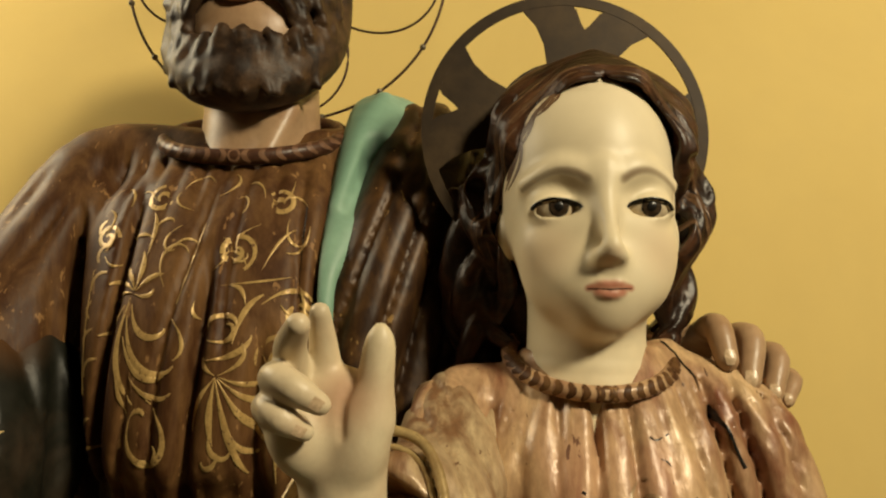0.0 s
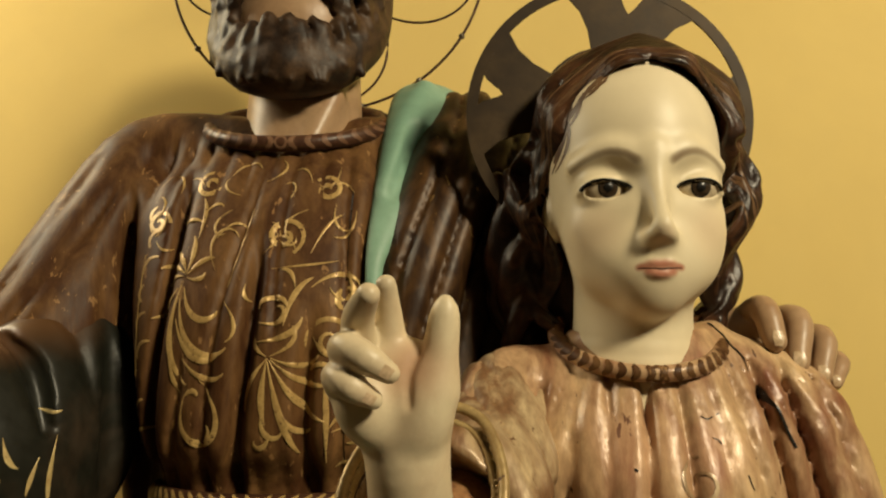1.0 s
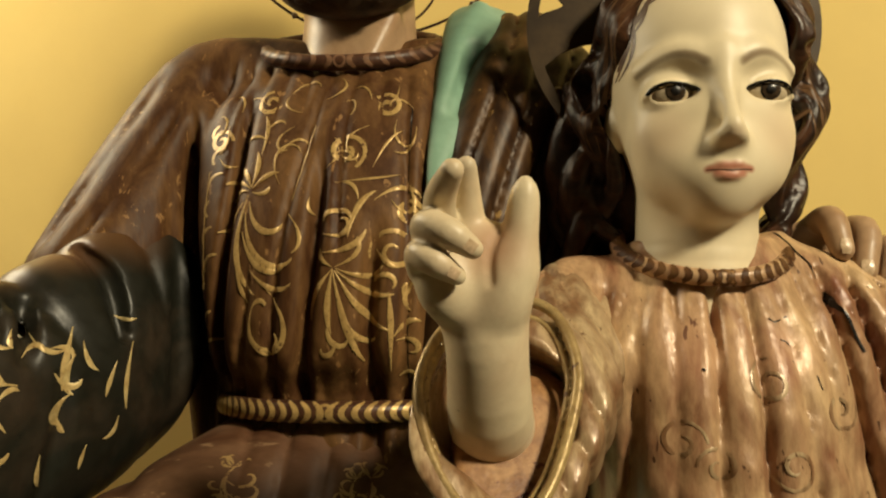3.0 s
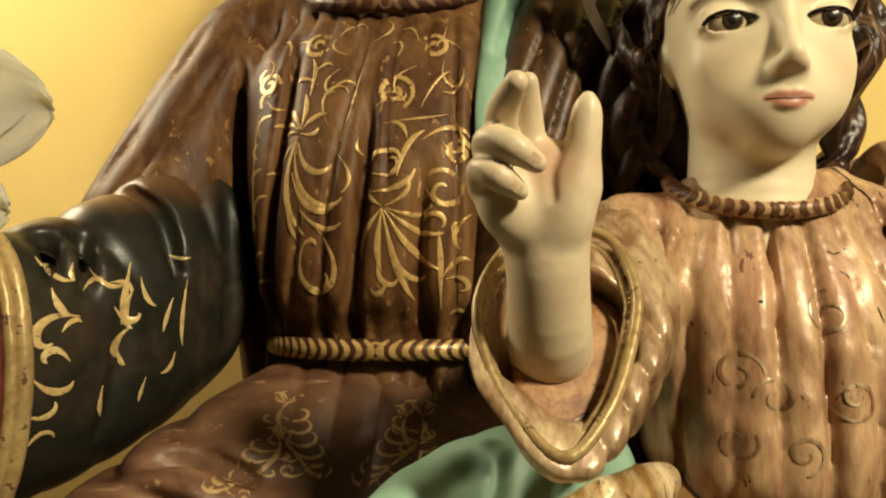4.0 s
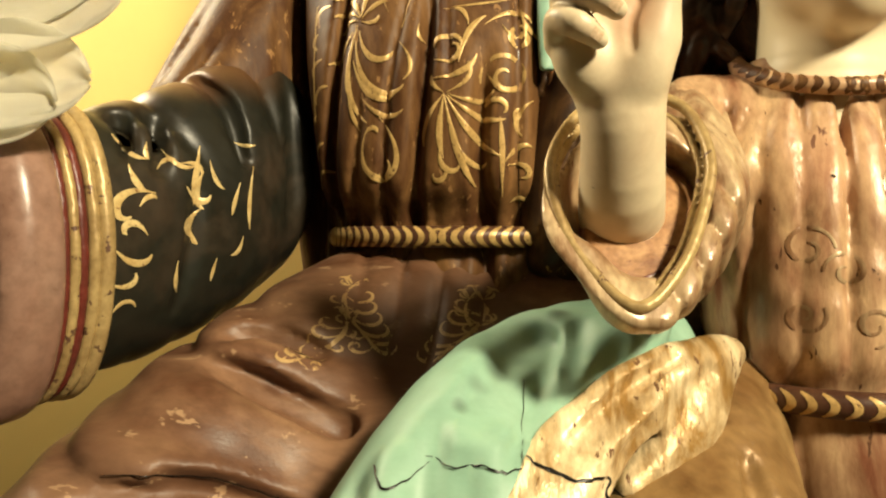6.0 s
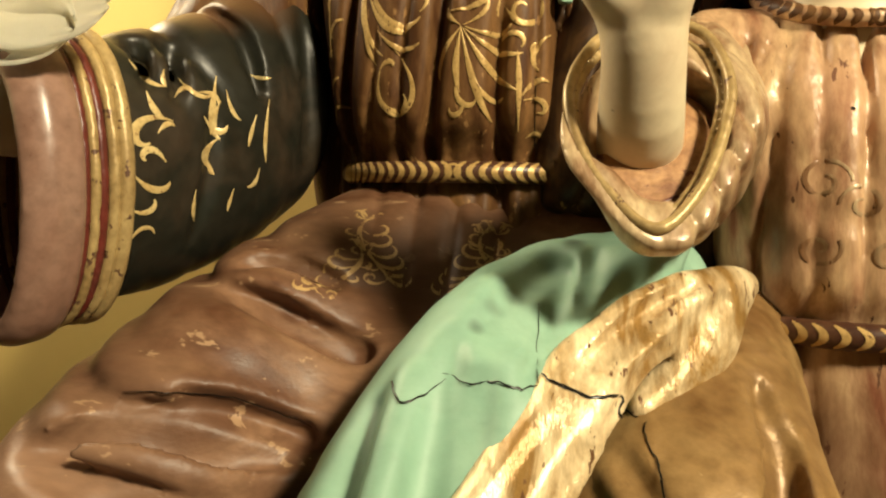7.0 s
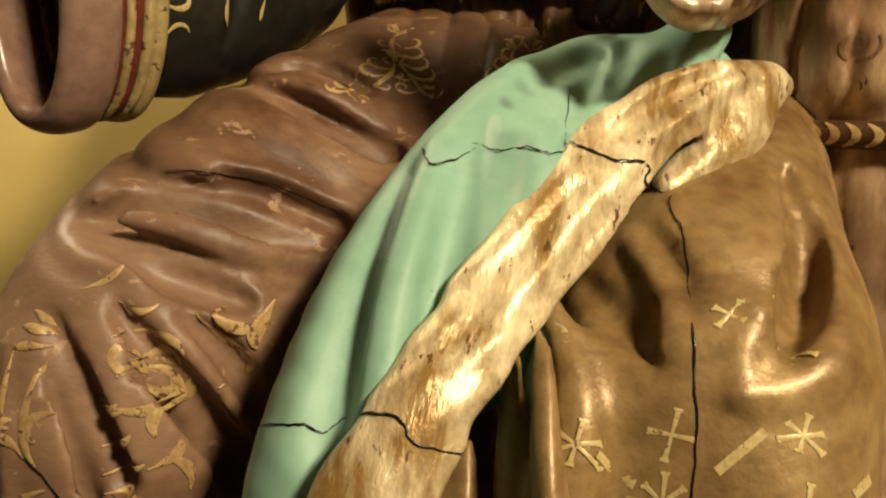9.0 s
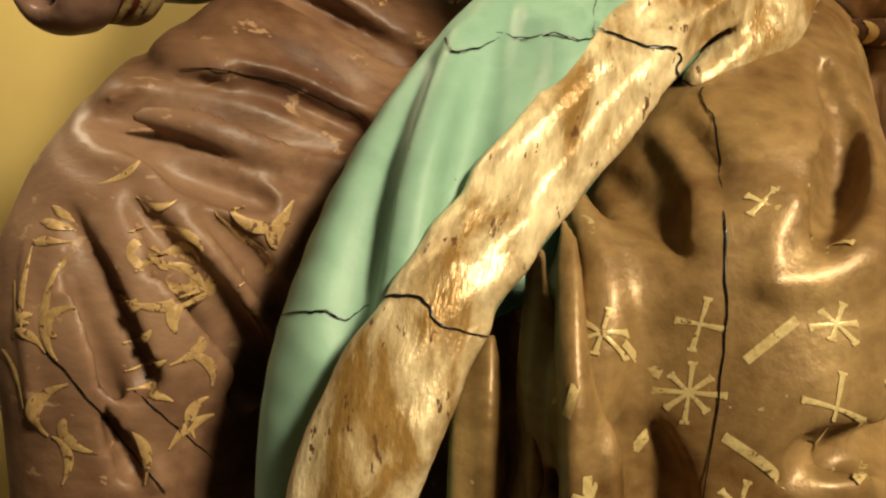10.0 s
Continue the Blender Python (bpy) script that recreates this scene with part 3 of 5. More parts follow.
CORNER, UNIT = (-0.3154, 1.6262), (0.000288, 0.0002874)
LEFT_PLUME = ((215, 280, -105, 330, 75, 48), (290, 560, -50, 270, -190, 42), (222, 300, -80, 180, 170, 48), (212, 330, -85, 280, 150, 52), (207, 390, -75, 220, 140, 48), (235, 500, -50, 160, 110, 40), (200, 300, -120, 130, -50, 36),
              (190, 480, -80, 130, 30, 30), (250, 600, -110, 240, 260, 44), (245, 610, 60, 60, -180, 40), (345, 340, -50, 140, -110, 26))
LEFT_CROWN = ((220, 260, 140, 110, 90, 46), (220, 255, 110, 100, 60, 46), (222, 255, 75, 120, 40, 44), (225, 260, 50, 100, -60, 40), (215, 265, 175, 80, 80, 40), (240, 150, 80, 140, 40, 36), (250, 100, 150, 70, 100, 30), (245, 70, 60, 80, -140, 26), (225, 270, -20, 70, 120, 36))
RIGHT_PLUME = ((480, 500, -130, 170, 60, 46), (480, 500, -100, 190, 30, 50), (480, 505, -78, 280, 20, 54), (485, 505, -60, 240, 40, 50), (490, 505, -40, 190, 60, 46), (490, 500, -22, 150, 90, 40), (485, 495, 20, 130, 120, 34), (478, 495, 150, 70, -90, 36), (470, 640, -100, 130, 200, 44), (520, 640, -70, 120, 130, 42), (490, 700, -95, 90, -230, 40))
RIGHT_SPRIG = ((445, 455, 5, 160, 80, 46), (450, 400, -15, 130, 230, 42), (520, 410, 80, 170, -60, 46), (505, 340, 160, 80, 150, 36), (590, 300, 40, 160, -120, 40), (640, 300, -60, 110, 250, 36), (690, 250, -80, 110, 100, 36), (460, 330, 10, 90, -120, 34), (545, 300, 100, 80, 100, 34), (600, 440, -60, 90, 60, 36))
RIGHT_FOOT = ((640, 785, 88, 230, 10, 42), (650, 690, 60, 100, -100, 40), (655, 700, 20, 110, -250, 40), (725, 515, -140, 130, 120, 44), (570, 560, 60, 140, -220, 38), (690, 600, 120, 80, -120, 38), (660, 800, 40, 60, -160, 34))
UPPER = ((350, 300, 78, 260, 4, 22), (310, 250, 120, 210, -220, 26), (330, 60, -150, 130, 200, 24), (300, 150, 60, 120, -160, 24), (440, 200, 40, 130, 140, 22), (540, 200, 110, 120, 150, 24), (470, 130, -70, 110, 200, 22), (560, 60, 200, 140, 160, 22), (580, 200, 70, 160, -40, 24), (470, 245, 5, 200, 8, 22), (60, 190, -90, 380, 4, 20), (80, 80, 60, 100, 120, 26), (110, 40, -80, 110, -80, 26), (95, 150, -60, 70, 120, 24), (640, 40, -100, 130, 160, 24), (700, 60, -90, 130, -120, 26), (400, 290, -100, 60, 90, 26))
TOP = ((230, -20, 120, 90, 100, 20), (310, -60, 60, 120, -150, 20), (420, -40, 20, 110, 140, 22), (560, -30, 100, 90, 120, 20), (640, -90, -90, 120, -160, 22), (140, -10, 80, 90, 120, 22), (350, 10, 170, 100, -140, 20), (500, 20, 60, 90, 200, 20), (690, 0, 120, 80, 120, 20))
for rows, thick in ((LEFT_PLUME, 1.1), (LEFT_CROWN, 1.05), (RIGHT_PLUME, 1.05), (RIGHT_SPRIG, 1.05), (RIGHT_FOOT, 1.1), (UPPER, 0.9), (TOP, 0.9)):
    leaves(robe, rows, CORNER, UNIT, lambda b: 0.62, (0, 1, 0), GILT, thick)
for x, z, r, turn, hand in ((-0.128, 1.497, 0.021, 200, -1), (-0.29, 1.60, 0.012, 0, 1), (-0.172, 1.585, 0.018, 300, 1), (-0.116, 1.53, 0.011, 40, 1), (-0.245, 1.635, 0.013, 90, 1), (-0.14, 1.63, 0.013, 140, -1)):
    s = curl((x, z), r, turn, hand, 1.4, w=0.0036)
    man.strip(robe, [(a, 0.62, b) for a, b, _ in s], [c for _, _, c in s], (0, 1, 0), GILT)
for i in range(9):
    s = bend((-0.298 + 0.003 * (i % 2), 1.41 + 0.024 * i), (-0.283 - 0.006 * (i % 3), 1.425 + 0.024 * i), 0.3, 0.0028)
    man.strip(robe, [(a, 0.62, b) for a, b, _ in s], [c for _, _, c in s], (0, 1, 0), GILT)
man.strip(robe, spline([(-0.118, 0.6, 1.63), (-0.119, 0.6, 1.55), (-0.117, 0.6, 1.48), (-0.118, 0.6, 1.39)]), 0.0012, (0, 1, 0), PUPIL)


def band(statue, ring, r, paint, mark, h=0.0025, marks=22, way=(0, 1, 0), size=0.006, span=(0.0, 1.0), flat=1.0):
    """A rounded band round a body with crescents painted on it."""
    ring = np.array(ring)
    c = Clay(ring.min(0) - 0.03, ring.max(0) + 0.03, h)
    c.limb(ring, r, k=0, smooth=False)
    statue.clay(c, paint)
    seg = np.r_[0, np.cumsum(np.linalg.norm(np.diff(ring, axis=0), axis=1))]
    mid = (span[0] + span[1]) / 2
    for i in range(marks + 1):
        f = span[0] + (span[1] - span[0]) * i / marks
        p = np.array([np.interp(f * seg[-1], seg, ring[:, k]) for k in range(3)])
        p2 = np.array([np.interp(min(1, f + 0.01) * seg[-1], seg, ring[:, k]) for k in range(3)])
        t = (p2 - p) / (np.linalg.norm(p2 - p) + 1e-9)
        up = np.cross(t, way)
        up /= np.linalg.norm(up)
        up = up if up[2] > 0 else -up
        side = 1 if f < mid else -1
        if i == marks // 2:
            line = [p + size * (t * 0.7 * math.cos(a) + up * 0.75 * math.sin(a)) for a in np.linspace(0, 6.3, 16)]
            statue.strip(c, line, 0.0022, way, mark, step=0.0012)
        else:
            line = [p + up * size * s + t * side * size * 0.9 * (1 - s * s) for s in np.linspace(-1, 1, 9)]
            statue.strip(c, line, [0.0014, 0.003, 0.0042, 0.005, 0.0054, 0.005, 0.0042, 0.003, 0.0014], way, mark, step=0.0015)


def oval(c, rx, ry, a0, a1, n=60, sag=0.0, tip=0.0):
    return [(c[0] + rx * math.cos(a), c[1] + ry * math.sin(a), c[2] + sag * math.sin(a) + tip * math.cos(a)) for a in np.linspace(radians(a0), radians(a1), n)]


band(man, oval((-0.183, 0.697, 1.367), 0.110, 0.088, 165, 375, sag=0.0), 0.0095, LINE_DARK, GILT, marks=26, span=(0.12, 0.88), size=0.0085)
band(man, oval((-0.186, 0.725, 1.714), 0.086, 0.066, 120, 420, sag=0.038), 0.0078, LINE_DARK, ROBE_LAP, marks=22, span=(0.1, 0.9), size=0.0072)

# head, neck and beard
flesh = Clay((-0.31, 0.60, 1.66), (-0.06, 0.86, 2.02), 0.003)
flesh.limb([(-0.182, 0.735, 1.66), (-0.182, 0.735, 1.76), (-0.185, 0.73, 1.83)], [0.062, 0.056, 0.056], k=0.01)
flesh.blob((-0.185, 0.735, 1.885), (0.077, 0.09, 0.105), k=0.02)
flesh.blob((-0.185, 0.70, 1.80), (0.062, 0.055, 0.06), k=0.02)
flesh.limb([(-0.185, 0.65, 1.90), (-0.185, 0.632, 1.862)], [0.008, 0.012], k=0.012)
flesh.blob((-0.104, 0.745, 1.868), (0.009, 0.018, 0.03), k=0.008)
flesh.blob((-0.266, 0.745, 1.868), (0.009, 0.018, 0.03), k=0.008)
flesh.limb([(-0.145, 0.69, 1.73), (-0.165, 0.675, 1.68)], [0.008, 0.008], k=0.02)
man.clay(flesh, TAN)
lips = Clay((-0.23, 0.62, 1.80), (-0.14, 0.68, 1.85), 0.0018)
lips.limb([(-0.208, 0.652, 1.826), (-0.185, 0.642, 1.822), (-0.162, 0.652, 1.826)], [0.003, 0.006, 0.003], k=0.003)
man.clay(lips, LIP)
beard = Clay((-0.31, 0.60, 1.70), (-0.06, 0.86, 2.03), 0.0026)
for s in (-1, 1):
    beard.limb([(-0.185 + s * 0.078, 0.735, 1.90), (-0.185 + s * 0.077, 0.725, 1.84), (-0.185 + s * 0.066, 0.70, 1.79), (-0.185 + s * 0.035, 0.67, 1.755), (-0.185, 0.66, 1.75)], [0.012, 0.016, 0.022, 0.026, 0.028], k=0.015)
    beard.limb([(-0.185 + s * 0.004, 0.640, 1.842), (-0.185 + s * 0.03, 0.642, 1.834), (-0.185 + s * 0.048, 0.655, 1.81)], [0.006, 0.008, 0.005], k=0.004)
beard.blob((-0.185, 0.765, 1.93), (0.085, 0.085, 0.085), k=0.01)
beard.blob((-0.185, 0.665, 1.92), (0.066, 0.07, 0.075), k=0.01, cut=True)
beard.blob((-0.183, 0.668, 1.765), (0.043, 0.024, 0.03), k=0.012)
rng = random.Random(4)
for i in range(420):
    a, b = rng.uniform(-1.35, 1.35), rng.uniform(-0.25, 1.0)
    px, pz = -0.185 + 0.081 * math.sin(a), 1.84 - 0.10 * b * (0.35 + 0.65 * math.cos(a))
    py = 0.722 - 0.07 * math.cos(a)
    if abs(a) < 0.62 and pz > 1.79:
        continue
    py -= 0.012 * max(0, math.cos(a)) ** 4
    r = rng.uniform(0.005, 0.0085)
    beard.limb([(px, py, pz), (px + rng.uniform(-0.008, 0.008), py - 0.004, pz - rng.uniform(0.008, 0.018))], [r, r * 0.6], k=0.002)
man.clay(beard, BEARD)

# right sleeve: a deep dark cuff, gilt edge, mauve lining, the wrist in it
AXIS = np.array((-0.075, -0.20, -0.045)) / np.linalg.norm((-0.075, -0.20, -0.045))
CUFF = np.array((-0.432, 0.468, 1.356))
ACROSS = np.array((0.936, -0.351, 0.0))


def cuff_ring(s, wide, high, n=48, lean=0.0):
    c = CUFF + AXIS * s
    return [tuple(c + ACROSS * wide * np.sign(math.cos(a)) * abs(math.cos(a)) ** 0.8 + np.array((0, 0.10 * math.sin(a) * lean, 1)) * high * math.sin(a)) for a in np.linspace(0, 2 * math.pi, n)]


sleeve = Clay((-0.53, 0.40, 1.22), (-0.28, 0.76, 1.56), 0.003)
sleeve.limb([(-0.372, 0.665, 1.435), (-0.388, 0.60, 1.40), (-0.412, 0.53, 1.372), tuple(CUFF)], [0.062, 0.060, 0.057, 0.054], k=0.01, flat=((0, 0, 1), 0.57))
sleeve.plane(tuple(CUFF), AXIS)
sleeve.limb([tuple(CUFF + AXIS * 0.03), tuple(CUFF - AXIS * 0.09)], [0.05, 0.04], k=0.004, cut=True, flat=((0, 0, 1), 0.56))
sleeve.carve(lambda x, y, z: 0.0048 * valley((0.35 * x + y + 0.42 * (z - 1.4) + 0.012 * np.sin(40 * z)) / 0.055 + 0.2) * np.clip((y - 0.475) / 0.03, 0, 1) * (0.25 + 0.75 * np.clip((z - 1.40) / 0.04, 0, 1)))
for pts, r in (([(-0.435, 0.56, 1.505), (-0.415, 0.54, 1.49), (-0.395, 0.53, 1.46), (-0.385, 0.53, 1.42)], [0.004, 0.008, 0.008, 0.004]), ([(-0.425, 0.51, 1.475), (-0.405, 0.50, 1.455), (-0.393, 0.50, 1.425)], [0.003, 0.007, 0.003]), ([(-0.372, 0.56, 1.40), (-0.372, 0.55, 1.35), (-0.385, 0.55, 1.31)], [0.003, 0.006, 0.003])):
    etch(sleeve, pts, r, k=0.008, eye=(-0.083, -0.01, 1.37))
sleeve.limb(ARMPIT[1:], [0.006, 0.011, 0.016, 0.02], k=0.006, cut=True)
for pts, r in (([(-0.385, 0.58, 1.50), (-0.35, 0.57, 1.475), (-0.335, 0.57, 1.43)], [0.004, 0.008, 0.006]),):
    etch(sleeve, pts, r, k=0.004, eye=(-0.083, -0.01, 1.37), deep=0.6)
man.clay(sleeve, SLEEVE)
SCROLLS = ((300, 190, -70, 85, 50, 60), (370, 265, 165, 185, 255, 75), (330, 300, 60, 60, -120, 50), (268, 405, -50, 120, 130, 66), (350, 375, 120, 100, 230, 66), (250, 490, -30, 100, 160, 50), (255, 580, 60, 90, -160, 40), (255, 110, -50, 120, 60, 46), (345, 125, -100, 50, 60, 44), (385, 140, -50, 120, 90, 46), (372, 200, 60, 80, -170, 50))
SPRAYS = ((495, 125, -100, 170, 10, 66), (505, 200, -120, 120, 100, 70), (455, 245, -60, 100, 150, 66), (500, 305, -150, 110, 150, 70), (465, 365, -80, 50, 60, 56), (440, 180, 10, 80, -120, 50), (525, 165, -80, 100, 60, 46), (620, 230, -110, 100, 10, 44), (665, 180, -100, 190, 20, 44), (630, 390, -100, 80, -100, 44), (600, 100, -20, 80, 40, 40), (545, 450, -110, 70, 10, 36), (430, 450, -100, 90, 20, 36))
for rows in (SCROLLS, SPRAYS):
    leaves(sleeve, rows, (-0.4652, 1.4667), (0.000282, 0.000266), lambda b: 0.475, np.array((-0.34, 0.475, 1.40)) - np.array((-0.083, -0.009, 1.377)), CREAM, 0.75)
for s, wide, high, r, paint in ((0.0, 0.056, 0.098, 0.0062, CUFF_GOLD), (0.008, 0.055, 0.0975, 0.0045, CUFF_GOLD), (0.0155, 0.0525, 0.095, 0.0045, RED), (0.021, 0.053, 0.096, 0.004, CUFF_GOLD), (0.027, 0.051, 0.0935, 0.004, RED)):
    c = Clay((-0.54, 0.36, 1.22), (-0.34, 0.56, 1.50), 0.0024)
    c.limb(cuff_ring(s, wide, high), r, k=0, smooth=False)
    man.clay(c, paint)
c = Clay((-0.56, 0.33, 1.20), (-0.34, 0.56, 1.50), 0.003)
for s, wide, high, r in ((0.037, 0.052, 0.094, 0.0085), (0.05, 0.051, 0.0925, 0.009), (0.06, 0.046, 0.088, 0.007)):
    c.limb(cuff_ring(s, wide, high), r, k=0.008, smooth=False)
man.clay(c, LINING)
c = Clay((-0.60, 0.28, 1.28), (-0.36, 0.60, 1.50), 0.003)
c.limb([(-0.40, 0.56, 1.40), (-0.455, 0.455, 1.402), (-0.50, 0.38, 1.405), (-0.52, 0.345, 1.415)], [0.036, 0.034, 0.033, 0.04], k=0.01)
c.blob((-0.53, 0.33, 1.43), (0.035, 0.03, 0.03), k=0.02)
man.clay(c, IVORY)

# lap: the robe over the right thigh and knee
lap = Clay((-0.53, 0.24, 0.62), (0.02, 0.82, 1.36), 0.0038)
lap.limb([(-0.235, 0.69, 1.298), (-0.318, 0.55, 1.222), (-0.365, 0.41, 1.115), (-0.375, 0.395, 0.98), (-0.37, 0.42, 0.66)], [0.074, 0.085, 0.099, 0.10, 0.13], k=0.03, per=5)
lap.limb([(-0.18, 0.66, 1.28), (-0.17, 0.60, 1.20), (-0.22, 0.50, 1.10), (-0.24, 0.46, 0.66)], [0.075, 0.08, 0.09, 0.12], k=0.05)
lap.carve(lambda x, y, z: 0.006 * valley((x + 0.19) / 0.033 + 0.3 * np.sin(18 * z)) * np.clip((y - 0.54) / 0.04, 0, 1) * np.clip((x + 0.27) / 0.03, 0, 1))
for pts, r, k_ in (([(-0.475, 0.470, 1.178), (-0.433, 0.480, 1.198), (-0.386, 0.480, 1.200), (-0.322, 0.460, 1.189), (-0.257, 0.420, 1.182)], [0.004, 0.010, 0.012, 0.012, 0.006], 0.006),
                   ([(-0.439, 0.440, 1.175), (-0.382, 0.420, 1.168), (-0.337, 0.400, 1.158), (-0.289, 0.380, 1.151)], [0.004, 0.009, 0.011, 0.006], 0.008),
                   ([(-0.357, 0.560, 1.283), (-0.305, 0.540, 1.266), (-0.229, 0.480, 1.239)], [0.005, 0.011, 0.010], 0.008),
                   ([(-0.368, 0.500, 1.218), (-0.309, 0.480, 1.208), (-0.252, 0.440, 1.194)], [0.003, 0.007, 0.007], 0.006),
                   ([(-0.411, 0.620, 1.322), (-0.335, 0.580, 1.303), (-0.264, 0.540, 1.284)], [0.004, 0.008, 0.006], 0.008),
                   ([(-0.395, 0.340, 1.140), (-0.367, 0.320, 1.109), (-0.342, 0.310, 1.059)], [0.004, 0.009, 0.012], 0.01),
                   ([(-0.360, 0.350, 1.151), (-0.294, 0.310, 1.120), (-0.254, 0.310, 1.074)], [0.004, 0.010, 0.012], 0.01),
                   ([(-0.313, 0.350, 1.148), (-0.272, 0.330, 1.131), (-0.251, 0.320, 1.105)], [0.004, 0.008, 0.006], 0.01)):
    etch(lap, pts, [1.25 * v for v in r], k=0.6 * k_, deep=0.55)
def crease(x, z):
    """Overlapping folds across the thigh: each swells, then drops sharply under the next."""
    w, out = z + 0.34 * x + 0.004 * np.sin(45 * x), 0
    for at, deep_ in ((1.048, 0.003), (1.067, 0.0075), (1.100, 0.009), (1.128, 0.003), (1.161, 0.0085), (1.196, 0.005)):
        d = w - at
        out = out + deep_ * np.exp(-np.where(d > 0, d / 0.010, d / 0.003) ** 2) - 0.12 * deep_ * np.exp(-((d + 0.010) / 0.008) ** 2)
    return out


lap.carve(lambda x, y, z: crease(x, z) * np.clip((-0.22 - x) / 0.06, 0, 1) * np.clip((x + 0.425) / 0.05, 0.12, 1) * np.clip((z - 1.13) / 0.04, 0, 1))
for pts, r, cut, deep in (([(-0.3965, 0.311, 1.138), (-0.394, 0.30, 1.10), (-0.392, 0.295, 1.04)], [0.003, 0.006, 0.006], False, 0.3),
                          ([(-0.372, 0.32, 1.138), (-0.352, 0.32, 1.08), (-0.327, 0.308, 1.0)], [0.003, 0.006, 0.007], False, 0.3),
                          ([(-0.381, 0.32, 1.12), (-0.366, 0.32, 1.07), (-0.347, 0.31, 1.0)], [0.003, 0.007, 0.009], True, 0.8),
                          ([(-0.335, 0.332, 1.12), (-0.312, 0.338, 1.085), (-0.288, 0.341, 1.04)], [0.003, 0.008, 0.010], True, 0.8)):
    etch(lap, pts, r, cut, 0.005, deep=deep)
lap.limb([(-0.10, 0.66, 1.29), (-0.03, 0.62, 1.26), (0.02, 0.62, 1.24)], [0.055, 0.055, 0.05], k=0.02)
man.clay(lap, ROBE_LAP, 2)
DOWN = (0.05, 0.75, -0.66)
KNEE, KNEE_UNIT = (-0.4073, 1.2562), (0.000226, 0.000258)
KNEE_OUTER = ((150, 495, -110, 280, 70, 46), (205, 600, 180, 150, 210, 44), (150, 470, 175, 100, 40, 36), (150, 450, 155, 90, 40, 36), (150, 440, 130, 80, 40, 34), (120, 700, 130, 110, 80, 40), (175, 765, 200, 230, 150, 62), (225, 925, 170, 150, -150, 62), (30, 840, 100, 170, 60, 40), (10, 560, -80, 130, 90, 40), (15, 680, 70, 110, -90, 40), (60, 470, -92, 220, 6, 26))
KNEE_INNER = ((300, 440, 10, 180, -90, 40), (310, 580, -20, 170, 120, 46), (440, 540, -120, 140, 60, 44), (230, 570, -30, 130, 60, 42), (250, 600, 0, 100, 60, 40), (260, 690, 10, 130, 60, 42), (270, 750, 15, 140, 20, 38), (280, 790, 10, 130, -60, 36), (330, 520, 60, 150, -200, 46), (420, 590, 100, 120, 90, 40))
KNEE_EDGE = ((450, 400, -60, 150, 50, 46), (590, 380, -110, 130, 40, 44), (480, 390, -50, 140, 90, 46), (520, 720, 80, 140, 60, 40), (400, 720, 20, 100, 100, 40), (380, 920, 60, 130, -60, 42), (470, 780, 80, 120, 120, 36), (430, 900, 100, 130, -90, 38), (520, 560, 40, 100, 100, 36), (200, 350, 20, 120, 60, 28), (290, 370, -30, 110, 90, 28), (330, 1000, 80, 160, 60, 44), (120, 1010, 60, 160, 120, 50))
for rows in (KNEE_OUTER, KNEE_INNER, KNEE_EDGE):
    leaves(lap, rows, KNEE, KNEE_UNIT, lambda b: 0.32, (0, 1, -0.1), GILT_FADED, 1.35, 0.0014)
s = curl((-0.324, 1.119), 0.015, 30, 1, 1.5, w=0.004)
man.strip(lap, [(a, 0.33, b) for a, b, _ in s], [c for _, _, c in s], DOWN, GILT_FADED)
for x, z, tall, hand, w in ((-0.225, 1.265, 0.06, 1, 0.003), (-0.175, 1.26, 0.065, -1, 0.003), (-0.135, 1.27, 0.05, 1, 0.0026), (-0.27, 1.24, 0.05, -1, 0.0028)):
    for s in acanthus(x, z, tall, hand, w):
        man.strip(lap, [(a, 0.6, b) for a, b, _ in s], [c for _, _, c in s], (0, 0.9, -0.4), GILT_FADED)

# mantle: green lining turned over the left thigh, gilded rolled hem, bronze outside
green = Clay((-0.31, 0.20, 0.62), (0.06, 0.66, 1.36), 0.004)
green.limb([(-0.03, 0.58, 1.275), (-0.105, 0.475, 1.240), (-0.157, 0.387, 1.168), (-0.194, 0.32, 1.108), (-0.213, 0.295, 1.04), (-0.216, 0.285, 0.9), (-0.218, 0.29, 0.66)], [0.05, 0.072, 0.073, 0.053, 0.042, 0.04, 0.045], k=0.01)
green.limb([(-0.02, 0.52, 1.325), (-0.045, 0.48, 1.295)], [0.018, 0.022], k=0.02)
green.limb([(-0.01, 0.42, 1.185), (-0.067, 0.34, 1.115), (-0.098, 0.28, 1.06), (-0.115, 0.25, 0.95), (-0.12, 0.25, 0.66)], 0.062, k=0.01, cut=True)
etch(green, [(-0.158, 0.450, 1.270), (-0.159, 0.410, 1.243), (-0.162, 0.370, 1.199), (-0.160, 0.310, 1.168), (-0.159, 0.280, 1.142)], [0.004, 0.010, 0.012, 0.010, 0.004], k=0.012, deep=0.35)
etch(green, [(-0.196, 0.400, 1.233), (-0.202, 0.340, 1.190), (-0.200, 0.290, 1.151), (-0.197, 0.260, 1.120)], [0.004, 0.010, 0.012, 0.008], k=0.014, deep=0.3)
etch(green, [(-0.138, 0.430, 1.253), (-0.138, 0.390, 1.226), (-0.139, 0.360, 1.199)], [0.004, 0.008, 0.004], k=0.010, deep=0.3)
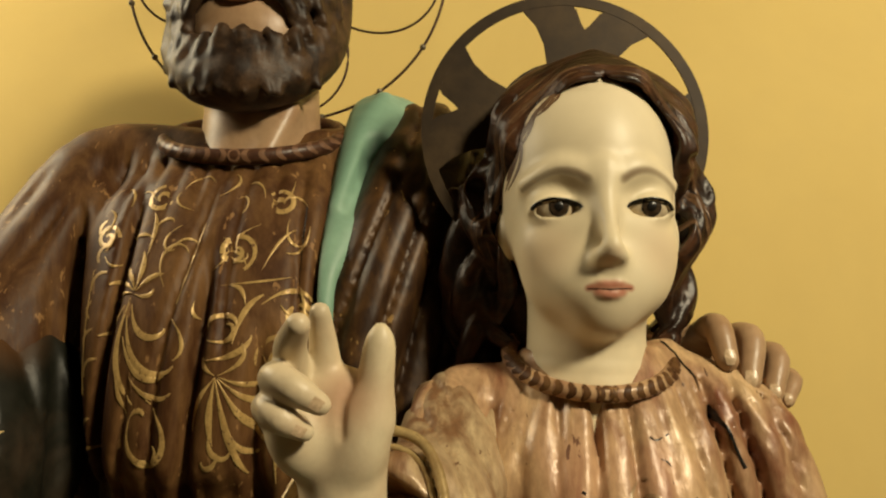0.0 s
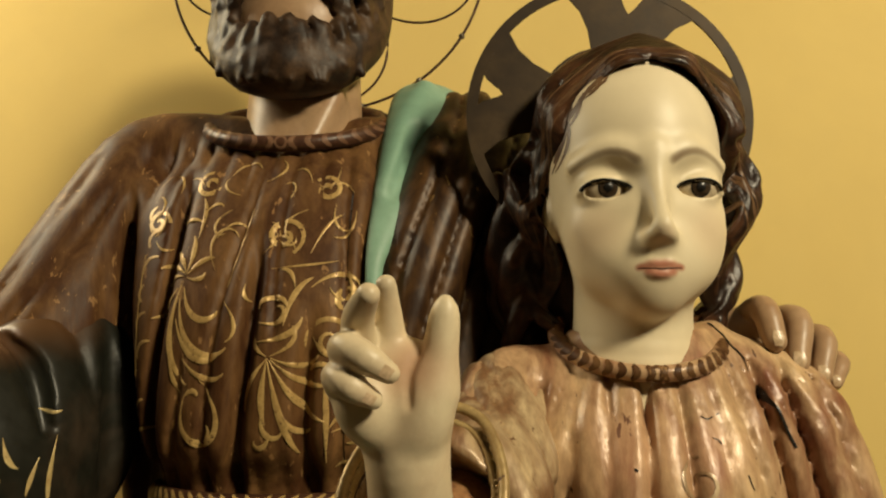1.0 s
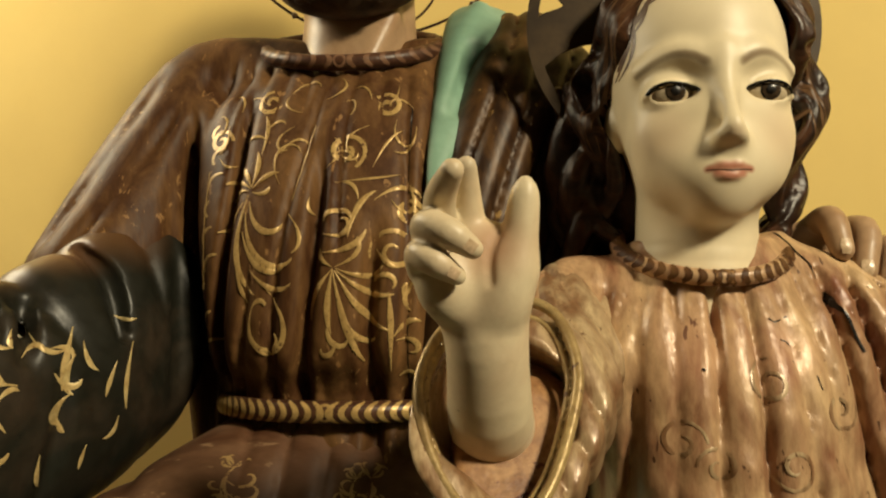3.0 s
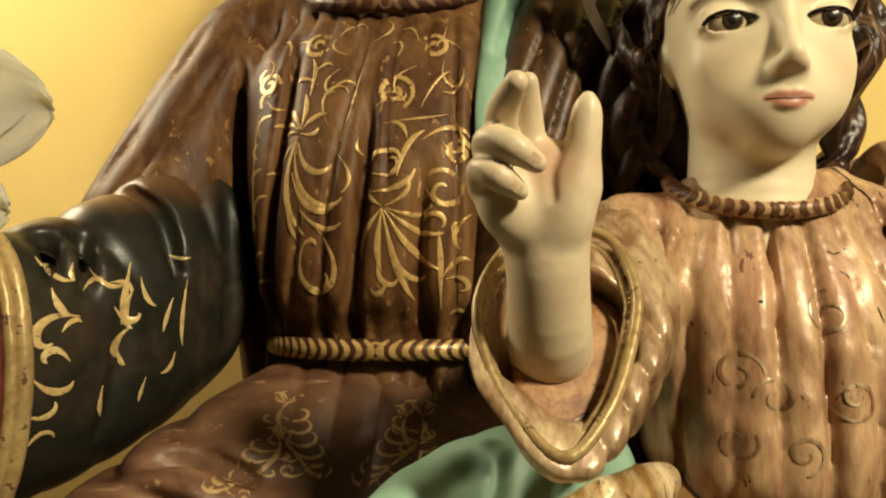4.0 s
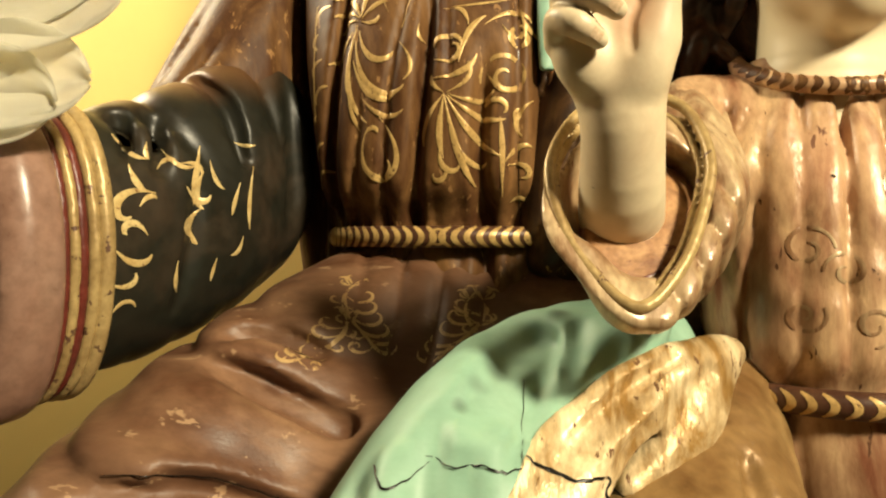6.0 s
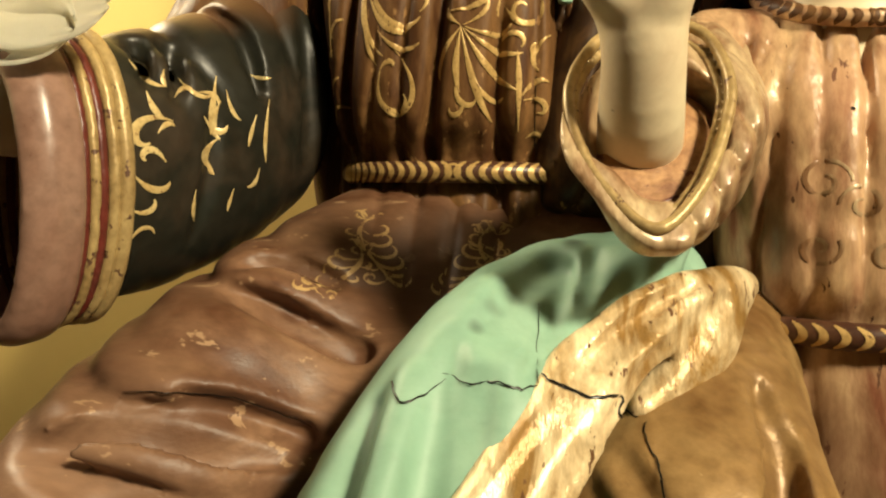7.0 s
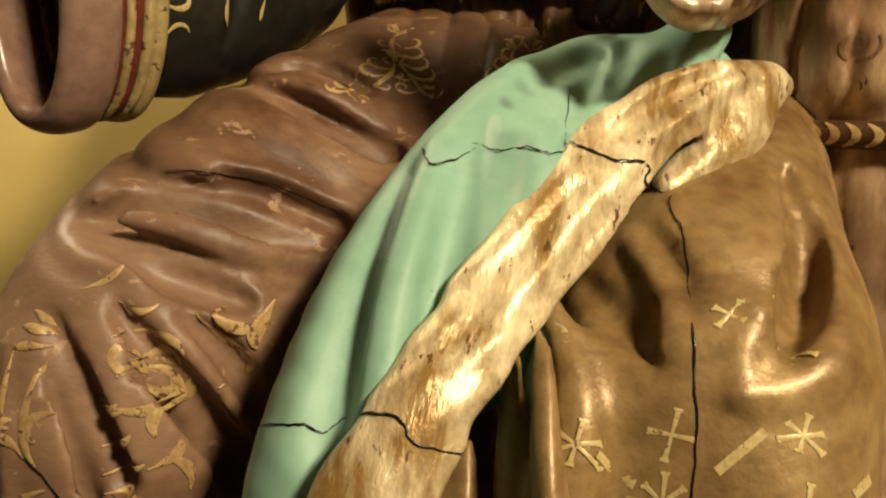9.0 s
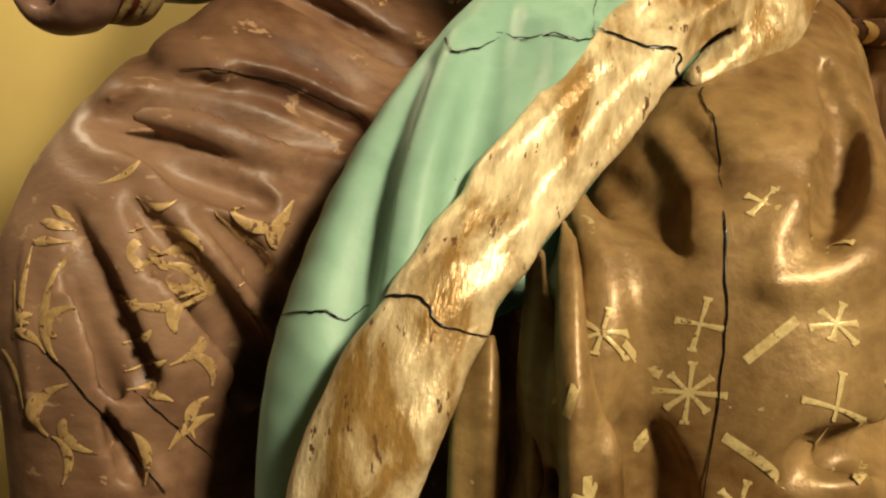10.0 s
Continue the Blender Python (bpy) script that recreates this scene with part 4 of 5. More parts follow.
etch(green, [(-0.136, 0.470, 1.268), (-0.123, 0.480, 1.280), (-0.109, 0.490, 1.291), (-0.097, 0.500, 1.303)], [0.006, 0.013, 0.015, 0.008], k=0.012)
green.limb([(-0.125, 0.47, 1.33), (-0.105, 0.45, 1.315), (-0.075, 0.455, 1.32)], [0.016, 0.02, 0.012], k=0.02, cut=True)
etch(green, [(-0.136, 0.405, 1.275), (-0.1174, 0.4346, 1.2935), (-0.100, 0.4697, 1.306)], [0.003, 0.007, 0.008], k=0.014, deep=0.5)
etch(green, [(-0.072, 0.47, 1.312), (-0.078, 0.44, 1.285), (-0.092, 0.41, 1.262)], [0.004, 0.008, 0.004], k=0.006, deep=0.5)
etch(green, [(-0.048, 0.465, 1.302), (-0.060, 0.44, 1.283), (-0.076, 0.415, 1.264)], [0.004, 0.007, 0.004], k=0.006, deep=0.5)
etch(green, [(-0.090, 0.46, 1.300), (-0.100, 0.43, 1.275), (-0.110, 0.41, 1.25)], [0.004, 0.006, 0.003], k=0.008, deep=0.5)
etch(green, [(-0.178, 0.40, 1.25), (-0.182, 0.34, 1.20), (-0.182, 0.30, 1.16), (-0.182, 0.28, 1.12)], [0.003, 0.006, 0.007, 0.004], False, k=0.012, deep=0.4)
# grime, with shade painted in along it, down the deep fold
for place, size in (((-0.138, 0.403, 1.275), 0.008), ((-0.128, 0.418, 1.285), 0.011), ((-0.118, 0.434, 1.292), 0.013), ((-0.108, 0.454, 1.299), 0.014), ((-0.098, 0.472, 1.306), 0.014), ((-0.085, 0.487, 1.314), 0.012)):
    add_dab(GREEN, place, size, (0.02, 0.02, 0.015), 0.7)
green.limb([(-0.075, 0.42, 1.20), (-0.115, 0.38, 1.14), (-0.145, 0.345, 1.08), (-0.155, 0.34, 0.98), (-0.155, 0.34, 0.66)], 0.03, k=0.004, cut=True)
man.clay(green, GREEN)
roll = Clay((-0.30, 0.15, 0.62), (0.06, 0.56, 1.36), 0.003)
roll.limb([(0.030, 0.525, 1.288), (0.010, 0.490, 1.290), (-0.03, 0.442, 1.279), (-0.076, 0.396, 1.247), (-0.122, 0.328, 1.187), (-0.160, 0.270, 1.130), (-0.186, 0.238, 1.06), (-0.198, 0.232, 0.95), (-0.20, 0.24, 0.66)], [0.013, 0.017, 0.022, 0.026, 0.025, 0.026, 0.027, 0.028, 0.03], k=0.004, flat=((0.15, -0.75, 0.65), 1.6))
roll.limb([(0.020, 0.50, 1.282), (-0.012, 0.455, 1.250), (-0.045, 0.420, 1.226)], [0.012, 0.019, 0.010], k=0.006)
roll.carve(lambda x, y, z: 0.0012 * np.sin(260 * (0.75 * x - 0.35 * y - 0.45 * z) + 5 * np.sin(30 * z)) * np.sin(33 * z + 40 * x))
etch(roll, [(-0.086, 0.400, 1.250), (-0.049, 0.430, 1.271), (-0.011, 0.460, 1.288)], [0.003, 0.005, 0.003], k=0.004)
etch(roll, [(-0.100, 0.380, 1.229), (-0.120, 0.350, 1.199), (-0.138, 0.320, 1.176), (-0.148, 0.290, 1.156)], [0.003, 0.005, 0.005, 0.003], k=0.008)
etch(roll, [(-0.075, 0.380, 1.218), (-0.096, 0.350, 1.189), (-0.115, 0.310, 1.169)], [0.003, 0.006, 0.003], k=0.01)
roll.carve(lambda x, y, z: 0.0022 * valley((0.78 * x - 0.25 * y - 0.52 * z) / 0.04 + 0.1))
etch(roll, [(0.012, 0.475, 1.288), (-0.018, 0.442, 1.268), (-0.045, 0.415, 1.248), (-0.065, 0.39, 1.225)], [0.004, 0.006, 0.005, 0.003], k=0.008, deep=0.5)
etch(roll, [(-0.012, 0.46, 1.297), (-0.045, 0.43, 1.282), (-0.08, 0.39, 1.258)], [0.004, 0.006, 0.003], k=0.003, deep=0.7)
man.clay(roll, ROLL)
bronze = Clay((-0.16, 0.20, 0.62), (0.13, 0.66, 1.34), 0.004)
bronze.limb([(0.02, 0.56, 1.235), (-0.01, 0.47, 1.17), (-0.022, 0.415, 1.115), (-0.025, 0.40, 1.02), (-0.025, 0.40, 0.85), (-0.02, 0.42, 0.66)], [0.055, 0.08, 0.098, 0.105, 0.11, 0.13], k=0.01)
for pts, r, cut in (([(-0.108, 0.36, 1.17), (-0.09, 0.325, 1.13), (-0.09, 0.31, 1.07), (-0.085, 0.305, 0.95)], [0.008, 0.012, 0.016, 0.018], False),
                    ([(-0.125, 0.35, 1.14), (-0.118, 0.325, 1.06), (-0.115, 0.32, 0.95)], [0.008, 0.012, 0.015], False),
                    ([(0.0, 0.33, 1.04), (0.04, 0.335, 1.055), (0.07, 0.36, 1.05)], [0.006, 0.012, 0.008], True),
                    ([(-0.06, 0.315, 1.065), (-0.045, 0.305, 1.03), (-0.03, 0.30, 0.98)], [0.004, 0.009, 0.010], True)):
    bronze.limb(pts, r, k=0.012, cut=cut)
for pts, r, cut, k_ in (([(0.002, 0.35, 1.245), (0.015, 0.35, 1.218), (0.018, 0.35, 1.185), (0.014, 0.35, 1.151)], [0.006, 0.012, 0.014, 0.005], True, 0.004),
                        ([(-0.088, 0.35, 1.183), (-0.069, 0.35, 1.164), (-0.050, 0.35, 1.140)], [0.006, 0.011, 0.004], True, 0.004),
                        ([(0.023, 0.35, 1.245), (0.039, 0.35, 1.214), (0.047, 0.35, 1.176)], [0.004, 0.007, 0.004], True, 0.004),
                        ([(-0.003, 0.35, 1.178), (-0.009, 0.35, 1.154), (-0.010, 0.35, 1.129)], [0.004, 0.006, 0.005], False, 0.006),
                        ([(-0.009, 0.35, 1.128), (0.014, 0.35, 1.136), (0.033, 0.35, 1.152), (0.041, 0.35, 1.176)], [0.005, 0.009, 0.010, 0.006], False, 0.010),
                        ([(-0.098, 0.35, 1.165), (-0.079, 0.35, 1.142), (-0.066, 0.35, 1.118)], [0.004, 0.007, 0.004], False, 0.006),
                        ([(-0.031, 0.35, 1.193), (-0.008, 0.35, 1.178), (0.0, 0.35, 1.17)], [0.002, 0.003, 0.003], False, 0.005),
                        ([(-0.062, 0.35, 1.215), (-0.045, 0.35, 1.195), (-0.035, 0.35, 1.17)], [0.003, 0.006, 0.003], True, 0.010)):
    etch(bronze, pts, r, cut, k_, deep=0.4)
bronze.carve(lambda x, y, z: 0.003 * np.sin(55 * x + 30 * z + 3 * np.sin(25 * z)) * np.clip((1.2 - z) / 0.1, 0, 1))
etch(bronze, [(0.0285, 0.41, 1.215), (0.024, 0.38, 1.185), (0.012, 0.35, 1.16)], [0.004, 0.009, 0.005], k=0.010, deep=0.4)
etch(bronze, [(-0.078, 0.38, 1.195), (-0.066, 0.36, 1.175), (-0.054, 0.345, 1.155)], [0.004, 0.008, 0.004], k=0.010, deep=0.3)
etch(bronze, [(0.05, 0.32, 1.085), (0.02, 0.31, 1.065), (0.0, 0.30, 1.055)], [0.008, 0.012, 0.004], k=0.010, deep=0.6)
etch(bronze, [(-0.075, 0.30, 1.07), (-0.06, 0.30, 1.05), (-0.045, 0.30, 1.02)], [0.004, 0.008, 0.008], k=0.010, deep=0.6)
man.clay(bronze, BRONZE)
# two hanging folds beside the knee
for pts, r in (([(-0.112, 0.34, 1.165), (-0.104, 0.303, 1.115), (-0.0935, 0.286, 1.075), (-0.088, 0.282, 1.03), (-0.084, 0.28, 0.9), (-0.08, 0.29, 0.64)], [0.004, 0.009, 0.013, 0.0145, 0.016, 0.02]), ([(-0.148, 0.335, 1.095), (-0.147, 0.32, 1.06), (-0.145, 0.315, 1.0), (-0.145, 0.315, 0.9), (-0.145, 0.32, 0.64)], [0.005, 0.012, 0.016, 0.018, 0.02]),
               ([(-0.122, 0.345, 1.11), (-0.119, 0.325, 1.06), (-0.116, 0.32, 0.95), (-0.116, 0.325, 0.64)], [0.004, 0.009, 0.011, 0.012])):
    fold = Clay((-0.19, 0.24, 0.62), (-0.04, 0.38, 1.19), 0.003)
    fold.limb(pts, r, k=0)
    fold.carve(lambda x, y, z: 0.0025 * np.sin(300 * x + 14 * z))
    man.clay(fold, BRONZE)
    if r[0] == 0.004 and len(pts) == 6:
        front_fold = fold


def cross_mark(x, z, r, turn, arms, w):
    for i in range(arms):
        a = radians(turn) + 2 * math.pi * i / arms
        ln = r * (1.0 if i % 2 == 0 else 0.78)
        man.strip(bronze, [(x, 0.31, z), (x + ln * math.cos(a), 0.31, z + ln * math.sin(a))], [w * 0.7, w * 1.25], DOWN, CREAM)
        p = (x + ln * math.cos(a), z + ln * math.sin(a))
        man.strip(bronze, [(p[0] - w * math.sin(a), 0.31, p[1] + w * math.cos(a)), (p[0] + w * math.sin(a), 0.31, p[1] - w * math.cos(a))], w * 0.7, DOWN, CREAM)


for x, z, r, turn, arms in ((-0.045, 1.125, 0.014, 80, 4), (-0.047, 1.088, 0.016, 88, 8), (0.016, 1.088, 0.019, 86, 4), (0.013, 1.133, 0.012, 80, 6), (-0.088, 1.11, 0.015, 80, 6), (-0.10, 1.075, 0.012, 85, 4), (0.05, 1.03, 0.014, 80, 4), (-0.02, 1.03, 0.014, 80, 6), (0.01, 1.185, 0.011, 70, 4), (-0.022, 1.2, 0.01, 60, 4)):
    cross_mark(x, z, r, turn, arms, 0.0021)
for a, b in (((-0.024, 1.107), (-0.004, 1.132)), ((-0.078, 1.108), (-0.060, 1.097)), ((-0.03, 1.066), (0.0, 1.046)), ((0.03, 1.055), (0.042, 1.075)), ((-0.062, 1.07), (-0.07, 1.055)), ((0.04, 1.11), (0.05, 1.125)), ((-0.106, 1.135), (-0.103, 1.11))):
    man.strip(bronze, [(a[0], 0.31, a[1]), (b[0], 0.31, b[1])], 0.0042, DOWN, CREAM)
for a, b in (((-0.098, 1.10), (-0.101, 1.085)), ((-0.09, 1.06), (-0.089, 1.035)), ((-0.096, 1.05), (-0.082, 1.046)), ((-0.095, 1.04), (-0.085, 1.056))):
    man.strip(front_fold, [(a[0], 0.28, a[1]), (b[0], 0.28, b[1])], 0.004, (0, 1, -0.2), CREAM)

# cracks in the carved wood
for body, pts, w in ((green, [(-0.201, 0.40, 1.245), (-0.195, 0.40, 1.248), (-0.188, 0.40, 1.247), (-0.182, 0.40, 1.237), (-0.169, 0.40, 1.239), (-0.157, 0.40, 1.246)], 0.0016),
                     (green, [(-0.158, 0.42, 1.248), (-0.145, 0.42, 1.245), (-0.127, 0.42, 1.247), (-0.115, 0.42, 1.244), (-0.105, 0.42, 1.245)], 0.0013), (green, [(-0.105, 0.43, 1.247), (-0.107, 0.45, 1.264), (-0.107, 0.47, 1.282)], 0.0008),
                     (roll, [(-0.099, 0.42, 1.250), (-0.089, 0.42, 1.246), (-0.074, 0.42, 1.241), (-0.058, 0.42, 1.240), (-0.058, 0.42, 1.228), (-0.043, 0.42, 1.223)], 0.0022),
                     (bronze, [(-0.045, 0.40, 1.225), (-0.045, 0.40, 1.216), (-0.040, 0.39, 1.209), (-0.038, 0.38, 1.199), (-0.037, 0.34, 1.172), (-0.036, 0.31, 1.143), (-0.036, 0.29, 1.104), (-0.038, 0.29, 1.02)], 0.0017),
                     (green, [(-0.235, 0.27, 1.123), (-0.22, 0.27, 1.126), (-0.209, 0.27, 1.127), (-0.2, 0.27, 1.124), (-0.188, 0.27, 1.133)], 0.0018), (roll, [(-0.2, 0.27, 1.124), (-0.188, 0.27, 1.133), (-0.174, 0.27, 1.136), (-0.164, 0.27, 1.134), (-0.158, 0.27, 1.124), (-0.137, 0.27, 1.122)], 0.0020),
                     (lap, [(-0.397, 0.5, 1.214), (-0.364, 0.5, 1.214), (-0.327, 0.5, 1.209), (-0.291, 0.5, 1.196), (-0.273, 0.5, 1.188)], 0.0014), (lap, [(-0.401, 0.31, 1.078), (-0.378, 0.31, 1.053), (-0.356, 0.31, 1.028), (-0.326, 0.31, 0.992)], 0.0017), (lap, [(-0.34, 0.31, 1.054), (-0.319, 0.31, 1.038), (-0.293, 0.31, 1.019)], 0.0015)):
    line = spline(pts, 5)
    rngc = random.Random(len(pts))
    line[1:-1] += np.array([[rngc.uniform(-0.0008, 0.0008), 0, rngc.uniform(-0.0008, 0.0008)] for _ in line[1:-1]])
    n = len(line)
    man.strip(body, line, [0.75 * w * (0.35 + 0.8 * math.sin(math.pi * (k + 0.7) / (n + 0.4)) * (0.7 + 0.3 * math.sin(2.3 * k))) for k in range(n)], np.array(pts[len(pts) // 2]) - np.array((-0.087, -0.032, 1.271)), PUPIL, lift=0.0009, step=0.0015)

# shawl over the left shoulder, green fold in front of it, arm behind the child, fingers on his shoulder
shawl = Clay((-0.16, 0.55, 1.18), (0.32, 0.86, 1.80), 0.0035)
shawl.limb([(-0.02, 0.76, 1.715), (-0.035, 0.70, 1.64), (-0.06, 0.66, 1.55), (-0.078, 0.645, 1.45), (-0.085, 0.64, 1.36)], [0.045, 0.05, 0.045, 0.038, 0.034], k=0.01)
shawl.limb([(0.0, 0.76, 1.70), (0.03, 0.73, 1.60), (0.06, 0.72, 1.50), (0.08, 0.70, 1.36)], [0.05, 0.07, 0.07, 0.06], k=0.02)
shawl.limb([(0.06, 0.74, 1.56), (0.15, 0.73, 1.50), (0.22, 0.69, 1.49)], [0.05, 0.045, 0.028], k=0.02)
shawl.limb([(-0.03, 0.70, 1.54), (-0.035, 0.69, 1.45), (-0.04, 0.68, 1.36), (-0.03, 0.67, 1.26)], [0.05, 0.055, 0.055, 0.05], k=0.015)
shawl.limb([(0.06, 0.72, 1.42), (0.05, 0.68, 1.33), (0.03, 0.64, 1.25), (0.03, 0.64, 1.19)], [0.06, 0.055, 0.05, 0.045], k=0.02)
shawl.carve(lambda x, y, z: 0.009 * valley((x - 0.40 * (z - 1.6) + 0.3 * y) / 0.034 + 0.15 * np.sin(17 * z)) * np.clip((0.06 - x) / 0.03, 0, 1))
man.clay(shawl, SHAWL)
scarf = Clay((-0.15, 0.56, 1.50), (0.03, 0.86, 1.82), 0.0025)
scarf.limb([(-0.052, 0.80, 1.732), (-0.054, 0.757, 1.740), (-0.068, 0.708, 1.69), (-0.083, 0.662, 1.62), (-0.096, 0.625, 1.565), (-0.095, 0.61, 1.50)], [0.044, 0.042, 0.033, 0.022, 0.009, 0.007], k=0.004, flat=((0.25, -0.6, 0.76), 1.7))
scarf.limb([(-0.060, 0.74, 1.758), (-0.078, 0.70, 1.70), (-0.092, 0.655, 1.63)], [0.007, 0.007, 0.004], k=0.012)
etch(scarf, [(-0.045, 0.74, 1.765), (-0.062, 0.70, 1.70), (-0.082, 0.66, 1.63)], [0.006, 0.009, 0.004], k=0.012, eye=(0.0, 0.0, 1.5))
man.clay(scarf, GREEN)
fingers = Clay((0.16, 0.56, 1.44), (0.33, 0.74, 1.57), 0.0018)
fingers.blob((0.225, 0.66, 1.50), (0.045, 0.04, 0.022), turn=(0, 20, 0), k=0.01)
for k_, t_, r in (((0.221, 0.612, 1.522), (0.2215, 0.594, 1.496), 0.0112), ((0.249, 0.618, 1.514), (0.239, 0.597, 1.480), 0.0115), ((0.271, 0.625, 1.50), (0.26, 0.604, 1.470), 0.0105), ((0.286, 0.632, 1.482), (0.275, 0.614, 1.464), 0.008)):
    fingers.limb([(0.225 + 0.4 * (k_[0] - 0.225), 0.66, k_[2] - 0.004), k_, t_], [r, r * 1.02, r * 0.82], k=0.003)
man.clay(fingers, TAN)
for t_, r in (((0.2215, 0.5905, 1.4975), 0.0062), ((0.238, 0.593, 1.481), 0.0066), ((0.259, 0.600, 1.471), 0.006), ((0.2745, 0.6105, 1.465), 0.0045)):
    man.strip(fingers, [(t_[0] + 0.0005, t_[1], t_[2] + r), (t_[0], t_[1], t_[2]), (t_[0] - 0.0005, t_[1], t_[2] - r)], [r * 1.1, r * 1.5, r * 0.9], (0, 0.9, -0.2), NAIL, step=0.0015)


# ---- the standing child ----
boy = Statue()
tunic = Clay((-0.06, 0.46, 0.62), (0.36, 0.76, 1.56), 0.0036)
tunic.column([(0.62, 0.13, 0.60, 0.13, 0.12), (1.0, 0.13, 0.60, 0.115, 0.11), (1.18, 0.128, 0.60, 0.10, 0.092), (1.255, 0.125, 0.60, 0.086, 0.083), (1.29, 0.124, 0.60, 0.096, 0.094), (1.34, 0.123, 0.605, 0.10, 0.095),
              (1.40, 0.122, 0.61, 0.108, 0.088), (1.445, 0.121, 0.612, 0.113, 0.069), (1.475, 0.119, 0.614, 0.088, 0.054), (1.495, 0.117, 0.616, 0.062, 0.042), (1.505, 0.117, 0.616, 0.055, 0.04)], power=2.2)
tunic.limb([(0.062, 0.618, 1.455), (0.012, 0.60, 1.455), (-0.002, 0.565, 1.42)], [0.034, 0.036, 0.04], k=0.02)
tunic.limb([(0.18, 0.62, 1.475), (0.235, 0.61, 1.445), (0.252, 0.60, 1.38), (0.255, 0.59, 1.25)], [0.032, 0.038, 0.042, 0.05], k=0.03)
tunic.carve(lambda x, y, z: 0.0145 * (0.65 + 0.35 * np.sin(60 * x + 14 * z)) * valley((x - 0.12) / (0.0225 + 0.05 * np.clip(1.47 - z, 0, 0.16)) + 0.10 * np.sin(17 * z + 40 * x) + 0.5)
            * np.clip((1.493 - z) / 0.03, 0, 1) * np.clip((z - 1.22) / 0.06, 0.45, 1))
tunic.carve(lambda x, y, z: 0.004 * valley((x - 0.12) / (0.0105 + 0.08 * np.clip(1.49 - z, 0, 0.1)) + 0.3 * np.sin(40 * x)) * np.clip((1.492 - z) / 0.01, 0, 1) * np.clip((z - 1.40) / 0.05, 0, 1))
tunic.carve(lambda x, y, z: 0.0012 * np.sin(70 * x + 55 * z + 4 * np.sin(33 * z)) * np.sin(48 * z - 31 * x))
tunic.limb([(0.022, 0.545, 1.45), (0.030, 0.535, 1.40), (0.034, 0.53, 1.34), (0.036, 0.53, 1.27)], [0.004, 0.010, 0.014, 0.012], k=0.006, cut=True)
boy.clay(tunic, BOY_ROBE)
band(boy, oval((0.117, 0.610, 1.500), 0.064, 0.060, 100, 440, sag=0.028), 0.0068, BOY_ROBE, ROBE, marks=30, span=(0.1, 0.9), size=0.007)
band(boy, oval((0.125, 0.60, 1.257), 0.09, 0.088, 150, 390), 0.010, LINE_DARK, GILT, marks=22, span=(0.1, 0.9), size=0.0075)
for x, z, r, turn, hand in ((0.078, 1.36, 0.016, 0, 1), (0.10, 1.345, 0.014, 180, -1), (0.14, 1.40, 0.016, 90, 1), (0.15, 1.345, 0.016, 200, 1), (0.075, 1.315, 0.013, 30, -1), (0.115, 1.31, 0.014, 270, 1), (0.19, 1.38, 0.015, 10, -1)):
    s = curl((x, z), r, turn, hand, 1.3, w=0.0024)
    boy.strip(tunic, [(a, 0.53, b) for a, b, _ in s], [c for _, _, c in s], (0, 1, 0), BOY_SLEEVE)
# long check in the paint from the collar down the breast, and two short ones
for pts, w in (([(0.178, 1.520), (0.181, 1.511), (0.186, 1.504), (0.188, 1.494), (0.193, 1.487), (0.196, 1.476), (0.2, 1.466), (0.203, 1.452), (0.207, 1.445), (0.212, 1.428), (0.216, 1.418)], 0.0022), ([(0.14, 1.44), (0.144, 1.4375), (0.149, 1.439), (0.156, 1.442)], 0.0011),
               ([(0.02, 1.45), (0.026, 1.44), (0.024, 1.43)], 0.0016), ([(0.085, 1.404), (0.087, 1.4025)], 0.0016), ([(0.15, 1.41), (0.1525, 1.4055), (0.154, 1.402)], 0.001), ([(0.145, 1.425), (0.149, 1.4235), (0.152, 1.42)], 0.0009), ([(0.165, 1.40), (0.1665, 1.394), (0.168, 1.39)], 0.001)):
    boy.strip(tunic, [(a, 0.57, b) for a, b in pts], w, (-0.2, 0.96, -0.1), PUPIL, step=0.0015)

# wide right sleeve with a gilded edge
RIM_N, RIM_C = np.array((0.173, -0.82, 0.546)), (-0.045, 0.43, 1.395)
wide = Clay((-0.13, 0.36, 1.28), (0.06, 0.64, 1.52), 0.0024)
wide.limb([(0.008, 0.60, 1.452), (0.0, 0.545, 1.41), (-0.02, 0.49, 1.392), (-0.04, 0.43, 1.39), (-0.05, 0.39, 1.39)], [0.036, 0.045, 0.052, 0.052, 0.05], k=0.01)
wide.limb([(-0.01, 0.50, 1.36), (-0.03, 0.45, 1.35), (-0.042, 0.40, 1.34)], [0.03, 0.034, 0.026], k=0.02)
wide.plane(RIM_C, RIM_N)
wide.limb([(-0.055, 0.37, 1.43), (-0.045, 0.43, 1.396), (-0.03, 0.48, 1.385)], [0.046, 0.044, 0.03], k=0.004, cut=True)
wide.limb([(-0.046, 0.37, 1.365), (-0.038, 0.44, 1.36)], [0.02, 0.016], k=0.01, cut=True)
wide.carve(lambda x, y, z: 0.0042 * valley((x + 0.45 * (z - 1.4) + 0.2 * y) / 0.024 + 0.1 * np.sin(50 * z)) * np.clip((x + 0.05) / 0.02, 0, 1))
boy.clay(wide, BOY_SLEEVE)
rim = Clay((-0.13, 0.34, 1.28), (0.05, 0.54, 1.50), 0.0018)
